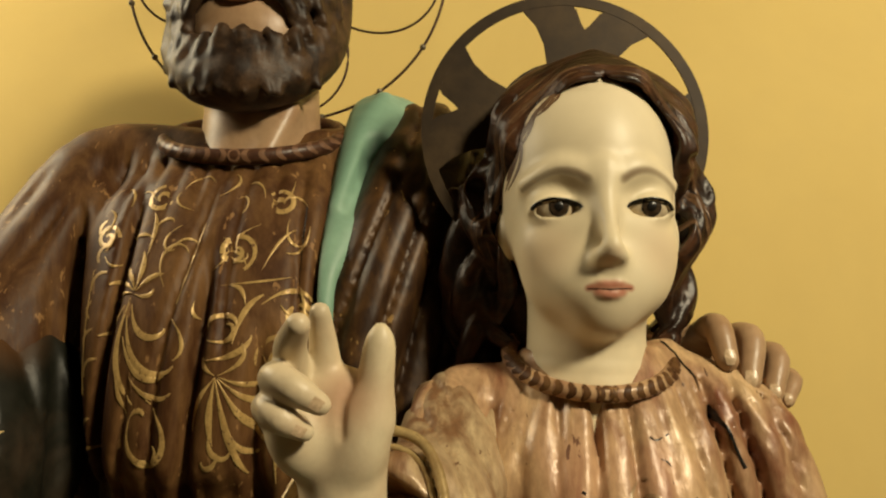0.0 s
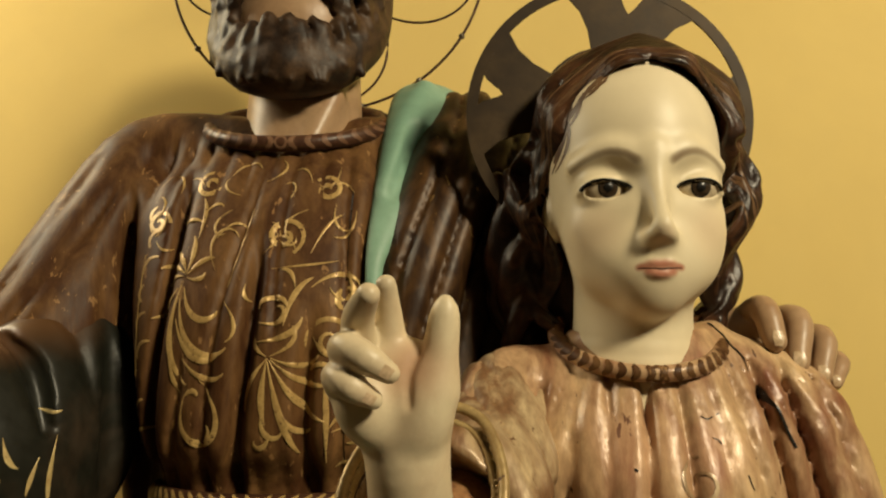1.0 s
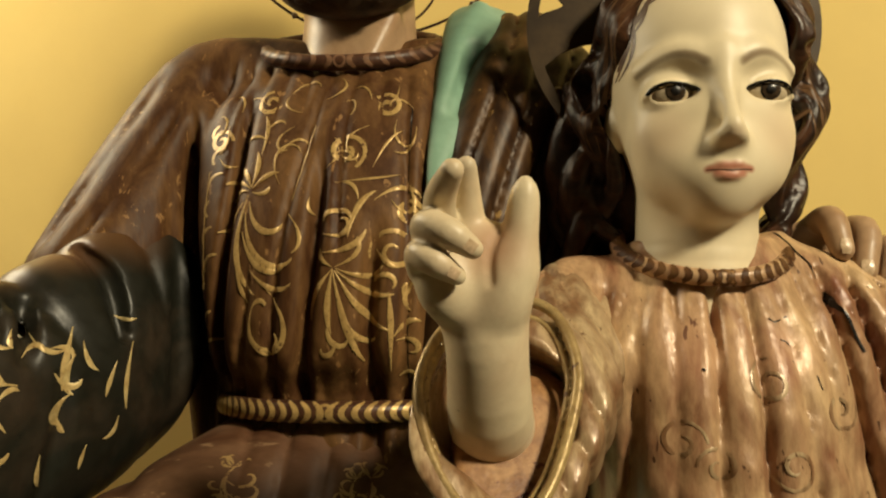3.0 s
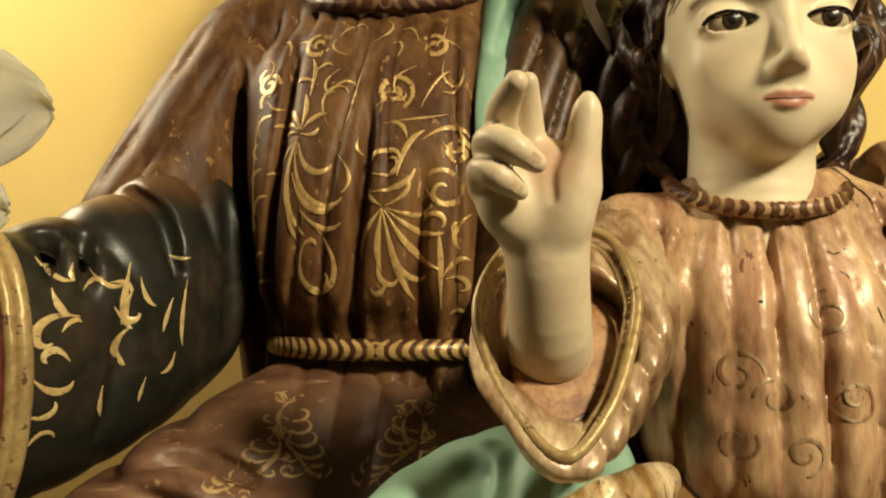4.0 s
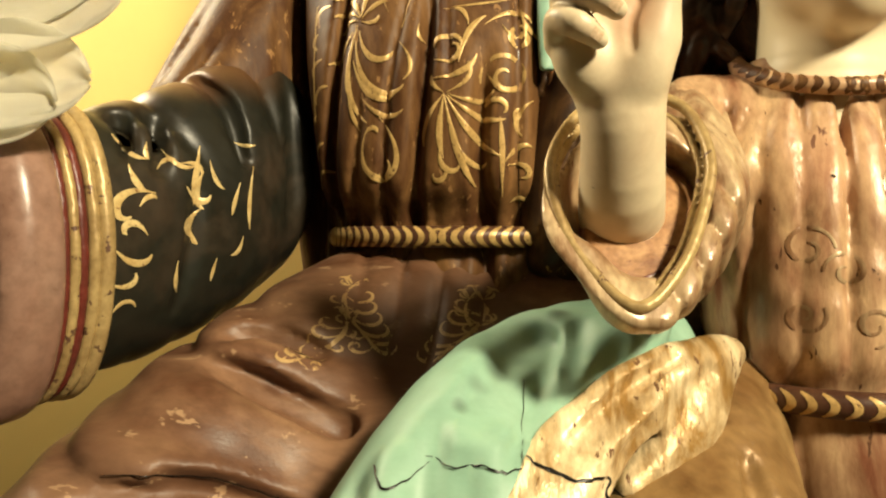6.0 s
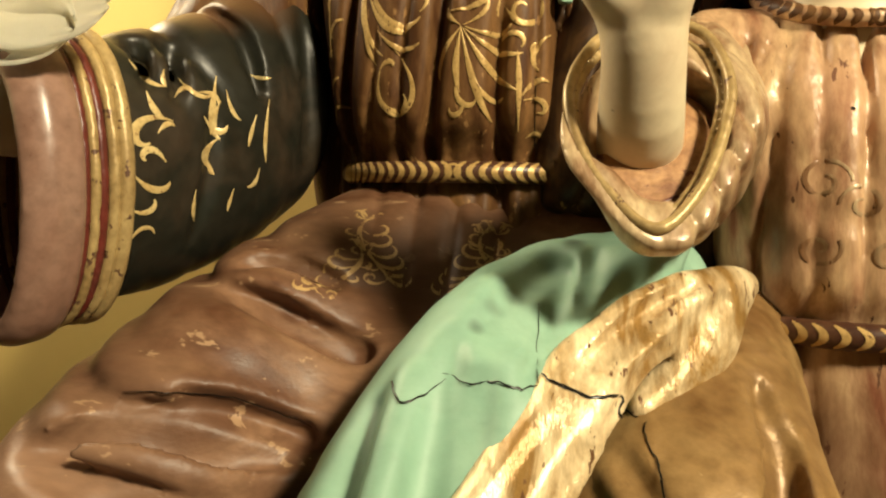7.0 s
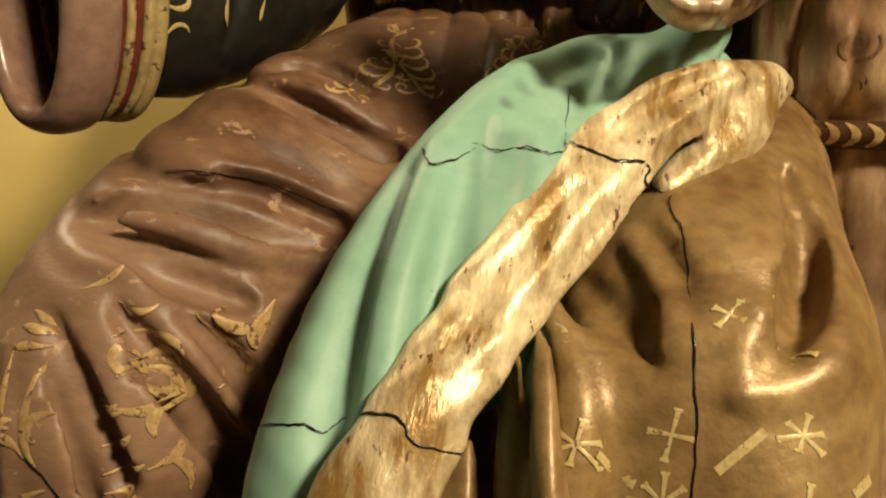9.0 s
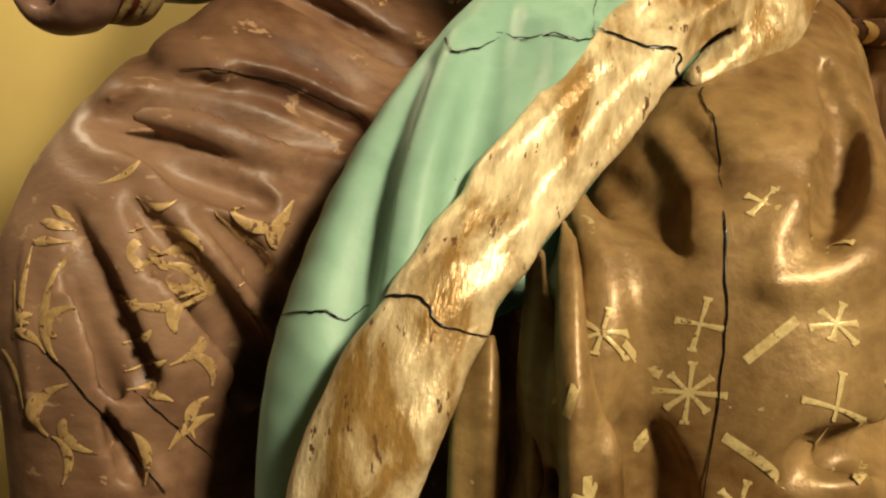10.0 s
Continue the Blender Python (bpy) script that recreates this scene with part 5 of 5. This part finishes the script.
RIM = [(-0.047, 0.475, 1.458), (-0.075, 0.455, 1.44), (-0.0905, 0.432, 1.41), (-0.086, 0.413, 1.378), (-0.07, 0.398, 1.35), (-0.045, 0.386, 1.33), (-0.022, 0.40, 1.35), (-0.006, 0.425, 1.382), (0.001, 0.447, 1.415), (-0.012, 0.468, 1.447), (-0.047, 0.475, 1.458)]
rim.limb(RIM, 0.0038, k=0, per=6)
inner = [tuple(np.array(RIM_C) * 0.1 + np.array(p) * 0.9 - RIM_N * 0.006) for p in RIM]
rim.limb(inner, 0.0028, k=0.001, per=6)
boy.clay(rim, CUFF_GOLD)
inside = Clay((-0.13, 0.36, 1.28), (0.05, 0.54, 1.50), 0.002)
inside.limb([(-0.045, 0.405, 1.345), (-0.04, 0.45, 1.365), (-0.03, 0.49, 1.38)], [0.022, 0.034, 0.034], k=0.01)
inside.plane(tuple(np.array(RIM_C) - RIM_N * 0.014), RIM_N)
boy.clay(inside, TERRACOTTA)
for pts in ([(-0.06, 0.40, 1.352), (-0.05, 0.40, 1.345), (-0.04, 0.40, 1.35), (-0.03, 0.40, 1.356)], [(-0.052, 0.40, 1.34), (-0.045, 0.40, 1.345), (-0.036, 0.40, 1.345)]):
    boy.strip(inside, spline(pts), 0.0016, (0, 0.9, -0.4), RED, step=0.001)

# right hand raised: forearm, palm, two fingers up, two folded, thumb up
hand_ = Clay((-0.13, 0.31, 1.33), (0.02, 0.53, 1.56), 0.0016)
hand_.limb([(-0.045, 0.49, 1.365), (-0.05, 0.435, 1.385), (-0.0515, 0.41, 1.42), (-0.053, 0.405, 1.445)], [0.026, 0.0245, 0.0225, 0.024], k=0.008)
hand_.blob((-0.058, 0.398, 1.468), (0.031, 0.015, 0.028), turn=(8, 0, 0), k=0.014)
hand_.blob((-0.04, 0.388, 1.463), (0.013, 0.012, 0.024), turn=(0, 10, 0), k=0.01)
hand_.blob((-0.075, 0.388, 1.46), (0.014, 0.012, 0.02), turn=(0, -20, 0), k=0.01)
hand_.limb([(-0.036, 0.39, 1.468), (-0.034, 0.387, 1.488), (-0.032, 0.385, 1.505), (-0.0315, 0.383, 1.512)], [0.011, 0.0095, 0.008, 0.0045], k=0.005)
hand_.limb([(-0.060, 0.398, 1.485), (-0.0615, 0.392, 1.503), (-0.062, 0.38, 1.521)], [0.009, 0.0078, 0.0055], k=0.003)
hand_.limb([(-0.076, 0.395, 1.487), (-0.0755, 0.375, 1.503), (-0.068, 0.355, 1.514)], [0.009, 0.0085, 0.006], k=0.003)
hand_.limb([(-0.082, 0.395, 1.482), (-0.082, 0.372, 1.489), (-0.070, 0.362, 1.484), (-0.0585, 0.365, 1.4765)], [0.0085, 0.0083, 0.008, 0.0055], k=0.002)
hand_.limb([(-0.086, 0.392, 1.468), (-0.086, 0.374, 1.475), (-0.077, 0.365, 1.470), (-0.0665, 0.370, 1.4635)], [0.008, 0.0075, 0.0075, 0.005], k=0.002)
for pts, r in (([(-0.044, 0.385, 1.489), (-0.050, 0.385, 1.476), (-0.050, 0.385, 1.460)], 0.0016),):
    etch(hand_, pts, [r * 0.6, r, r * 0.6], k=0.004, eye=(-0.05, 0.0, 1.46))
boy.clay(hand_, HAND_SKIN, 1)
for p, q, w in (((-0.0615, 0.36, 1.4785), (-0.057, 0.36, 1.4755), 0.006), ((-0.070, 0.365, 1.4655), (-0.0655, 0.365, 1.463), 0.005)):
    boy.strip(hand_, [p, q], w, (0, 1, 0), NAIL, step=0.001)

# head, neck
face = Clay((0.03, 0.48, 1.44), (0.21, 0.70, 1.76), 0.0018)
CX = 0.116
face.limb([(CX - 0.003, 0.612, 1.45), (CX - 0.002, 0.608, 1.50), (CX, 0.61, 1.56)], [0.056, 0.0475, 0.047], k=0.01)
face.blob((CX, 0.605, 1.644), (0.069, 0.079, 0.090), k=0.012)
face.blob((CX, 0.592, 1.602), (0.064, 0.067, 0.066), k=0.015)
face.blob((CX, 0.577, 1.563), (0.0505, 0.052, 0.049), k=0.016)
face.blob((CX, 0.548, 1.5285), (0.019, 0.0165, 0.0155), k=0.016)
for s in (-1, 1):
    face.blob((CX + s * 0.033, 0.562, 1.576), (0.025, 0.023, 0.026), k=0.016)
    face.blob((CX + s * 0.0325, 0.5150, 1.612), (0.021, 0.0200, 0.0120), k=0.014, cut=True)
    face.limb([(CX + s * 0.011, 0.5315, 1.628), (CX + s * 0.030, 0.5350, 1.6355), (CX + s * 0.055, 0.554, 1.626)], [0.003, 0.0034, 0.003], k=0.013)
    face.blob((CX + s * 0.0335, 0.5478, 1.6070), (0.0195, 0.0155, 0.0155), k=0.005)
    face.limb([(CX + s * 0.016, 0.5395, 1.6050), (CX + s * 0.026, 0.5345, 1.6100), (CX + s * 0.036, 0.5335, 1.6110), (CX + s * 0.046, 0.5375, 1.6085), (CX + s * 0.0535, 0.5450, 1.6030)], [0.0014, 0.0019, 0.0021, 0.0019, 0.0014], k=0.004)
    face.blob((CX + s * 0.0340, 0.5285, 1.6042), (0.0168, 0.022, 0.0060), turn=(0, s * 3, 0), k=0.0012, cut=True)
    face.blob((CX + s * 0.0080, 0.5195, 1.5680), (0.0046, 0.0078, 0.0046), k=0.006)
    face.blob((CX + s * 0.0046, 0.5140, 1.5622), (0.0026, 0.0040, 0.0018), k=0.003, cut=True)
    face.blob((CX + s * 0.029, 0.563, 1.554), (0.021, 0.020, 0.021), k=0.016)
    face.blob((CX + s * 0.0670, 0.602, 1.592), (0.007, 0.012, 0.022), k=0.006)
face.limb([(CX, 0.5300, 1.634), (CX, 0.5255, 1.612), (CX, 0.5165, 1.589), (CX, 0.5100, 1.5738), (CX, 0.5180, 1.5680)], [0.0056, 0.0050, 0.0052, 0.0064, 0.0040], k=0.011)
face.blob((CX, 0.5450, 1.550), (0.034, 0.0225, 0.026), k=0.016)
face.limb([(CX - 0.0175, 0.5285, 1.5466), (CX - 0.007, 0.5218, 1.5492), (CX, 0.5212, 1.5482), (CX + 0.007, 0.5218, 1.5492), (CX + 0.0175, 0.5285, 1.5466)], [0.0008, 0.0021, 0.0020, 0.0021, 0.0008], k=0.003)
face.limb([(CX - 0.0125, 0.5265, 1.5440), (CX - 0.005, 0.5222, 1.5415), (CX + 0.005, 0.5222, 1.5415), (CX + 0.0125, 0.5265, 1.5440)], [0.0010, 0.0027, 0.0027, 0.0010], k=0.003)
boy.clay(face, IVORY, 1)
for dx, dz, r in ((-0.015, 1.5459, 0.003), (0.015, 1.5459, 0.003), (-0.0125, 1.5466, 0.0034), (-0.0085, 1.5476, 0.0042), (-0.004, 1.5484, 0.0044), (0.0, 1.548, 0.0044), (0.004, 1.5484, 0.0044), (0.0085, 1.5476, 0.0042), (0.0125, 1.5466, 0.0034), (-0.009, 1.5432, 0.0042), (-0.0045, 1.542, 0.0052), (0.0, 1.5415, 0.0052), (0.0045, 1.542, 0.0052), (0.009, 1.5432, 0.0042)):
    add_dab(IVORY, tuple(face.hit(np.array([(CX + dx, 0.52, dz)]), (0, 1, 0), lift=0)[0][0]), 1.3 * r, (0.40, 0.13, 0.075), 0.8)
boy.strip(face, [(CX - 0.0155, 0.52, 1.5457), (CX - 0.006, 0.52, 1.5454), (CX, 0.52, 1.5447), (CX + 0.006, 0.52, 1.5454), (CX + 0.0155, 0.52, 1.5457)], [0.0006, 0.0013, 0.0014, 0.0013, 0.0006], (0, 1, 0), LINE_DARK, lift=0.0003, step=0.001)
for s in (-1, 1):
    gaze = Vector((0.22, -1, -0.10)).normalized()
    e = np.array((CX + s * 0.0335, 0.5485, 1.6070))
    eye = Clay((e[0] - 0.025, 0.52, 1.585), (e[0] + 0.025, 0.56, 1.63), 0.0011)
    eye.blob(tuple(e), (0.0186, 0.0150, 0.0145), k=0)
    boy.clay(eye, EYE_WHITE, 1)
    ix = e[0] + 0.0012
    for r, paint, lift in ((0.0073, PUPIL, 0.0003), (0.0065, IRIS, 0.0006), (0.0034, PUPIL, 0.0009)):
        boy.strip(eye, [(ix, 0.53, 1.6060 + r * a) for a in np.linspace(-1, 1, 13)], [2 * r * math.sqrt(max(0.02, 1 - a * a)) for a in np.linspace(-1, 1, 13)], (0, 1, 0), paint, lift=lift, step=0.0008)
    lash = [(CX + s * 0.0338 + 0.0172 * math.cos(a), 0.52, 1.6042 + 0.0068 * math.sin(a)) for a in np.linspace(0.0, math.pi, 21)]
    boy.strip(face, lash, [0.0029 if s * math.cos(a) > 0 else 0.0021 for a in np.linspace(0.0, math.pi, 21)], (0, 1, 0), PUPIL, lift=0.0005, step=0.001)
    brow = [(CX + s * 0.0125, 0.52, 1.6240), (CX + s * 0.022, 0.52, 1.6298), (CX + s * 0.034, 0.52, 1.6318), (CX + s * 0.047, 0.52, 1.6280), (CX + s * 0.057, 0.52, 1.6215)]
    for k, p in enumerate(spline(brow, 5)):
        add_dab(IVORY, tuple(face.hit(p[None], (0, 1, 0), lift=0)[0][0]), 0.0052 - 0.0001 * k, (0.17, 0.105, 0.055), 0.52)

# hair: waves from a middle parting over a close cap, long locks behind the cheeks
hair = Clay((-0.03, 0.51, 1.46), (0.25, 0.74, 1.78), 0.002)
hair.blob((CX + 0.003, 0.640, 1.655), (0.080, 0.072, 0.092), k=0.01)
hair.blob((CX - 0.008, 0.66, 1.57), (0.075, 0.05, 0.10), k=0.02)
FRONT = np.array([(0.002, 0.543, 1.708), (0.029, 0.546, 1.701), (0.055, 0.564, 1.676), (0.069, 0.582, 1.636), (0.074, 0.598, 1.590), (0.070, 0.612, 1.54), (0.062, 0.62, 1.50)])
MIDDLE = np.array([(0.002, 0.592, 1.744), (0.040, 0.592, 1.731), (0.075, 0.598, 1.694), (0.090, 0.612, 1.640), (0.092, 0.624, 1.585), (0.084, 0.632, 1.54), (0.072, 0.64, 1.50)])
BACK = np.array([(0.002, 0.680, 1.734), (0.050, 0.690, 1.715), (0.082, 0.680, 1.66), (0.090, 0.675, 1.60), (0.088, 0.67, 1.55), (0.08, 0.668, 1.51), (0.07, 0.665, 1.48)])
rng = random.Random(11)
for s in (-1, 1):
    for i in range(19):
        t = i / 18
        base = FRONT * (1 - 2 * t) + MIDDLE * 2 * t if t < 0.5 else MIDDLE * (2 - 2 * t) + BACK * (2 * t - 1)
        path = spline(base, 5)
        n, ph = len(path), 0.9 * (i // 3) + rng.uniform(0, 0.5)
        pts, rad = [], []
        for j in range(n):
            u = j / (n - 1)
            wob = 0.0022 * min(1, 4 * u) + 0.0075 * max(0.0, min(1.0, (u - 0.28) / 0.25))
            narrow = 1 - (0.36 * max(0, u - 0.5) if s > 0 else -0.06 * u)
            pts.append((CX + 0.006 + s * (path[j][0] * narrow + wob * math.sin(22 * u + ph)), path[j][1] + wob * 0.9 * math.cos(22 * u + ph), path[j][2] + 0.5 * wob * math.sin(12 * u + 2 * ph)))
            rad.append(0.0030 + 0.0012 * (i % 3) + 0.0022 * min(1, 2.5 * u) + 0.0014 * math.sin(17 * u + ph) - 0.003 * max(0, u - 0.8) * 5)
        if i < 2:
            rad = [r * (0.55 + 0.2 * i) for r in rad]
        hair.limb(pts, rad, k=0.0012, per=2)
for i in range(7):
    y, ph = 0.63 + 0.008 * (i % 4), rng.uniform(0, 6.3)
    hair.limb([(CX - 0.09 + 0.010 * math.sin(0.9 * i) + 0.009 * math.sin(1.5 * j + ph), y + 0.006 * math.cos(1.5 * j + ph), 1.64 - 0.026 * j) for j in range(7)], [0.006, 0.010, 0.012, 0.012, 0.011, 0.010, 0.006], k=0.003, per=3)
for a, b, r in (((0.197, 0.560, 1.660), (0.197, 0.570, 1.649), 0.007), ((0.191, 0.570, 1.627), (0.187, 0.570, 1.615), 0.007), ((0.189, 0.580, 1.598), (0.184, 0.580, 1.586), 0.006), ((0.180, 0.580, 1.569), (0.175, 0.580, 1.558), 0.0055), ((0.030, 0.580, 1.675), (0.033, 0.580, 1.656), 0.010), ((0.027, 0.600, 1.636), (0.030, 0.600, 1.615), 0.009), ((0.035, 0.600, 1.585), (0.038, 0.600, 1.557), 0.009), ((0.054, 0.570, 1.699), (0.043, 0.570, 1.690), 0.004)):
    etch(hair, [a, b], [r, r * 0.8], k=0.003, eye=(0.0, 0.0, 1.5))
boy.clay(hair, HAIR, 1)
# thin painted wisps where the hair leaves the brow and temples
for s in (-1, 1):
    edge = spline(FRONT[:5], 6)
    for i in range(22):
        a = rng.randrange(1, 15)
        n, inward = rng.randrange(5, 9), rng.uniform(0.001, 0.0065)
        line = [(CX + 0.006 + s * (q[0] - inward * math.sin(math.pi * k / n) + 0.0035), 0.55, q[2] - 0.5 * inward * math.sin(math.pi * k / n)) for k, q in enumerate(edge[a:a + n])]
        if len(line) > 3:
            boy.strip(face, line, [0.0006 + 0.0016 * math.sin(math.pi * k / (len(line) - 1)) for k in range(len(line))], (0, 1, 0), HAIR_EDGE, step=0.0012)
    for i in range(16):
        a = rng.uniform(0.05, 0.75)
        base = spline(FRONT * (1 - a) + MIDDLE * a, 6)
        a = rng.randrange(0, 16)
        line = [(CX + 0.006 + s * q[0], q[1], q[2]) for q in base[a:a + rng.randrange(8, 16)]]
        boy.strip(hair, line, [0.0005 + 0.0014 * math.sin(math.pi * k / (len(line) - 1)) for k in range(len(line))], (-s * 0.5, 0.7, -0.35), HAIR_EDGE, step=0.0012)

man.build("seated_man_statue", "painted wooden statue of a seated man in gilded brown robe")
boy.build("child_statue", "painted wooden statue of a child in a rose bronze tunic")


# ---- halos and flower ----
def part(name, bm, paint, parent, label=""):
    me = bpy.data.meshes.new(name)
    bm.to_mesh(me)
    bm.free()
    me.materials.append(paint)
    ob = new(name, me)
    ob.parent = parent
    ob.matrix_parent_inverse = parent.matrix_world.inverted()
    if label:
        tagged(ob, label)
    return ob


def flat_plate(outline, thick, m, bevel=0.0):
    bm = bmesh.new()
    f = bm.faces.new([bm.verts.new((x, 0, z)) for x, z in outline])
    r = bmesh.ops.extrude_face_region(bm, geom=[f])
    bmesh.ops.translate(bm, verts=[v for v in r["geom"] if isinstance(v, bmesh.types.BMVert)], vec=(0, thick, 0))
    bmesh.ops.triangulate(bm, faces=[q for q in bm.faces if len(q.verts) > 4])
    bmesh.ops.recalc_face_normals(bm, faces=bm.faces)
    bm.transform(m)
    return bm


def wire(points, r, sides=8, closed=False):
    """A round wire through points."""
    p = np.array(points)
    n = len(p)
    bm = bmesh.new()
    t = np.gradient(p, axis=0)
    if closed:
        t[0] = t[-1] = p[1] - p[-2]
    rings = []
    for i in range(n):
        q = Vector(t[i]).to_track_quat("Z", "Y").to_matrix()
        rings.append([bm.verts.new(Vector(p[i]) + q @ Vector((r * math.cos(a), r * math.sin(a), 0))) for a in np.linspace(0, 2 * math.pi, sides, endpoint=False)])
    for i in range(n - 1):
        for j in range(sides):
            f = bm.faces.new((rings[i][j], rings[i][(j + 1) % sides], rings[i + 1][(j + 1) % sides], rings[i + 1][j]))
            f.smooth = True
    bmesh.ops.recalc_face_normals(bm, faces=bm.faces)
    return bm


halo = tagged(new("plate_halo"), "tarnished brass halo disc with cut-out cross behind the child's head", "halo")
halo.matrix_world = pose(0.103, 0.617, 1.688, 0, 0, 0)
bpy.context.view_layer.update()
R = 0.1215
bm = bmesh.new()
for rr, yy in ((R, 0), (R - 0.0095, 0), (R - 0.0095, 0.0022), (R, 0.0022)):
    for j in range(72):
        a = 2 * math.pi * j / 72
        bm.verts.new((rr * math.cos(a), yy, rr * math.sin(a)))
bm.verts.ensure_lookup_table()
for i in range(4):
    for j in range(72):
        k = (j + 1) % 72
        bm.faces.new([bm.verts[i * 72 + j], bm.verts[i * 72 + k], bm.verts[(i + 1) % 4 * 72 + k], bm.verts[(i + 1) % 4 * 72 + j]])
bmesh.ops.recalc_face_normals(bm, faces=bm.faces)
bm.transform(halo.matrix_world)
part("rim", bm, BRASS, halo)
side = [(0.024, 0.02), (0.026, 0.055), (0.032, 0.072), (0.042, 0.087), (0.056, 0.098), (0.054, 0.103), (0.036, 0.1115), (0.018, 0.1145), (0.010, 0.108), (0.004, 0.097)]
for turn in (-12, -102, 78):
    outline = side + [(0.0, 0.092)] + [(-x, z) for x, z in reversed(side)]
    part("arm", flat_plate(outline, 0.0016, halo.matrix_world @ pose(0, 0.0003, 0, 0, -turn, 0)), BRASS, halo)
bm = bmesh.new()
bmesh.ops.create_cone(bm, cap_ends=True, segments=32, radius1=0.062, radius2=0.062, depth=0.002, matrix=halo.matrix_world @ pose(0, 0.0045, 0, 90))
part("centre_plate", bm, BRASS, halo)

ring = tagged(new("wire_halo"), "thin rusty wire halo with beads behind the man's head", "halo")
ring.matrix_world = pose(-0.163, 0.785, 1.905)
bpy.context.view_layer.update()
HC, HR = np.array((-0.172, 0.785, 1.925)), 0.176


def on_ring(deg, r=HR):
    return tuple(HC + np.array((r * math.sin(radians(deg)), 0.0, r * math.cos(radians(deg)))))


part("hoop", wire([on_ring(a) for a in np.linspace(0, 360, 97)], 0.0016, closed=True), WIRE, ring)
for k in range(4):
    a0 = 47 + 90 * k
    pts = [on_ring(a0 + 90 * u, HR - 0.006 - 0.083 * abs(2 * u - 1) ** 2.5) for u in np.linspace(0, 1, 41)]
    part("scallop", wire(pts, 0.0014), WIRE, ring)
for k in range(16):
    bm = bmesh.new()
    bmesh.ops.create_icosphere(bm, subdivisions=2, radius=0.0036, matrix=Matrix.Translation(on_ring(9 + 22.5 * k)))
    part("bead", bm, BEAD, ring)
part("stalk", wire([(-0.17, 0.80, 1.86), (-0.168, 0.795, 1.87), tuple(HC + np.array((0, 0, -0.08)))], 0.002), WIRE, ring)

lily = tagged(new("lily_branch"), "white artificial lily flowers on a green stem above the cuff", "flower")
lily.matrix_world = pose(-0.52, 0.345, 1.42)
bpy.context.view_layer.update()
part("stem", wire(spline([(-0.535, 0.33, 1.36), (-0.52, 0.34, 1.44), (-0.49, 0.37, 1.50), (-0.46, 0.40, 1.52)]), 0.004), STEM, lily)


def petal(length, width, cup, m):
    bm = bmesh.new()
    rows, nu, nv = [], 26, 13
    for i in range(nu + 1):
        u = i / nu
        w = width * math.sin(0.5 * math.pi * min(1, 0.12 + 1.5 * u)) * math.sqrt(max(0.03, 1 - u ** 5))
        rows.append([bm.verts.new((w * v, length * u, cup * (u * u) + 0.35 * w * v * v + 0.002 * math.sin(9 * v + 7 * u))) for v in np.linspace(-1, 1, nv)])
    for i in range(nu):
        for j in range(nv - 1):
            bm.faces.new((rows[i][j], rows[i][j + 1], rows[i + 1][j + 1], rows[i + 1][j])).smooth = True
    bmesh.ops.solidify(bm, geom=bm.faces[:], thickness=0.0012)
    bm.transform(m)
    return bm


for base, aim, length, width in (((-0.47, 0.41, 1.508), (-0.347, 0.43, 1.520), 0.0, 0.043), ((-0.47, 0.415, 1.512), (-0.366, 0.44, 1.538), 0.0, 0.038), ((-0.475, 0.405, 1.465), (-0.366, 0.42, 1.457), 0.0, 0.036),
                                 ((-0.475, 0.41, 1.46), (-0.385, 0.415, 1.440), 0.0, 0.034), ((-0.47, 0.41, 1.51), (-0.52, 0.40, 1.57), 0.0, 0.04), ((-0.47, 0.41, 1.49), (-0.55, 0.41, 1.48), 0.0, 0.04)):
    d = Vector(aim) - Vector(base)
    yv = d.normalized()
    zv = (Vector((0.15, -1.0, 0.15)) - yv * yv.dot(Vector((0.15, -1.0, 0.15)))).normalized()
    xv = yv.cross(zv)
    m = Matrix.Translation(base) @ Matrix((xv, yv, zv)).transposed().to_4x4()
    part("petal", petal(d.length, width, 0.012, m), PETAL, lily)
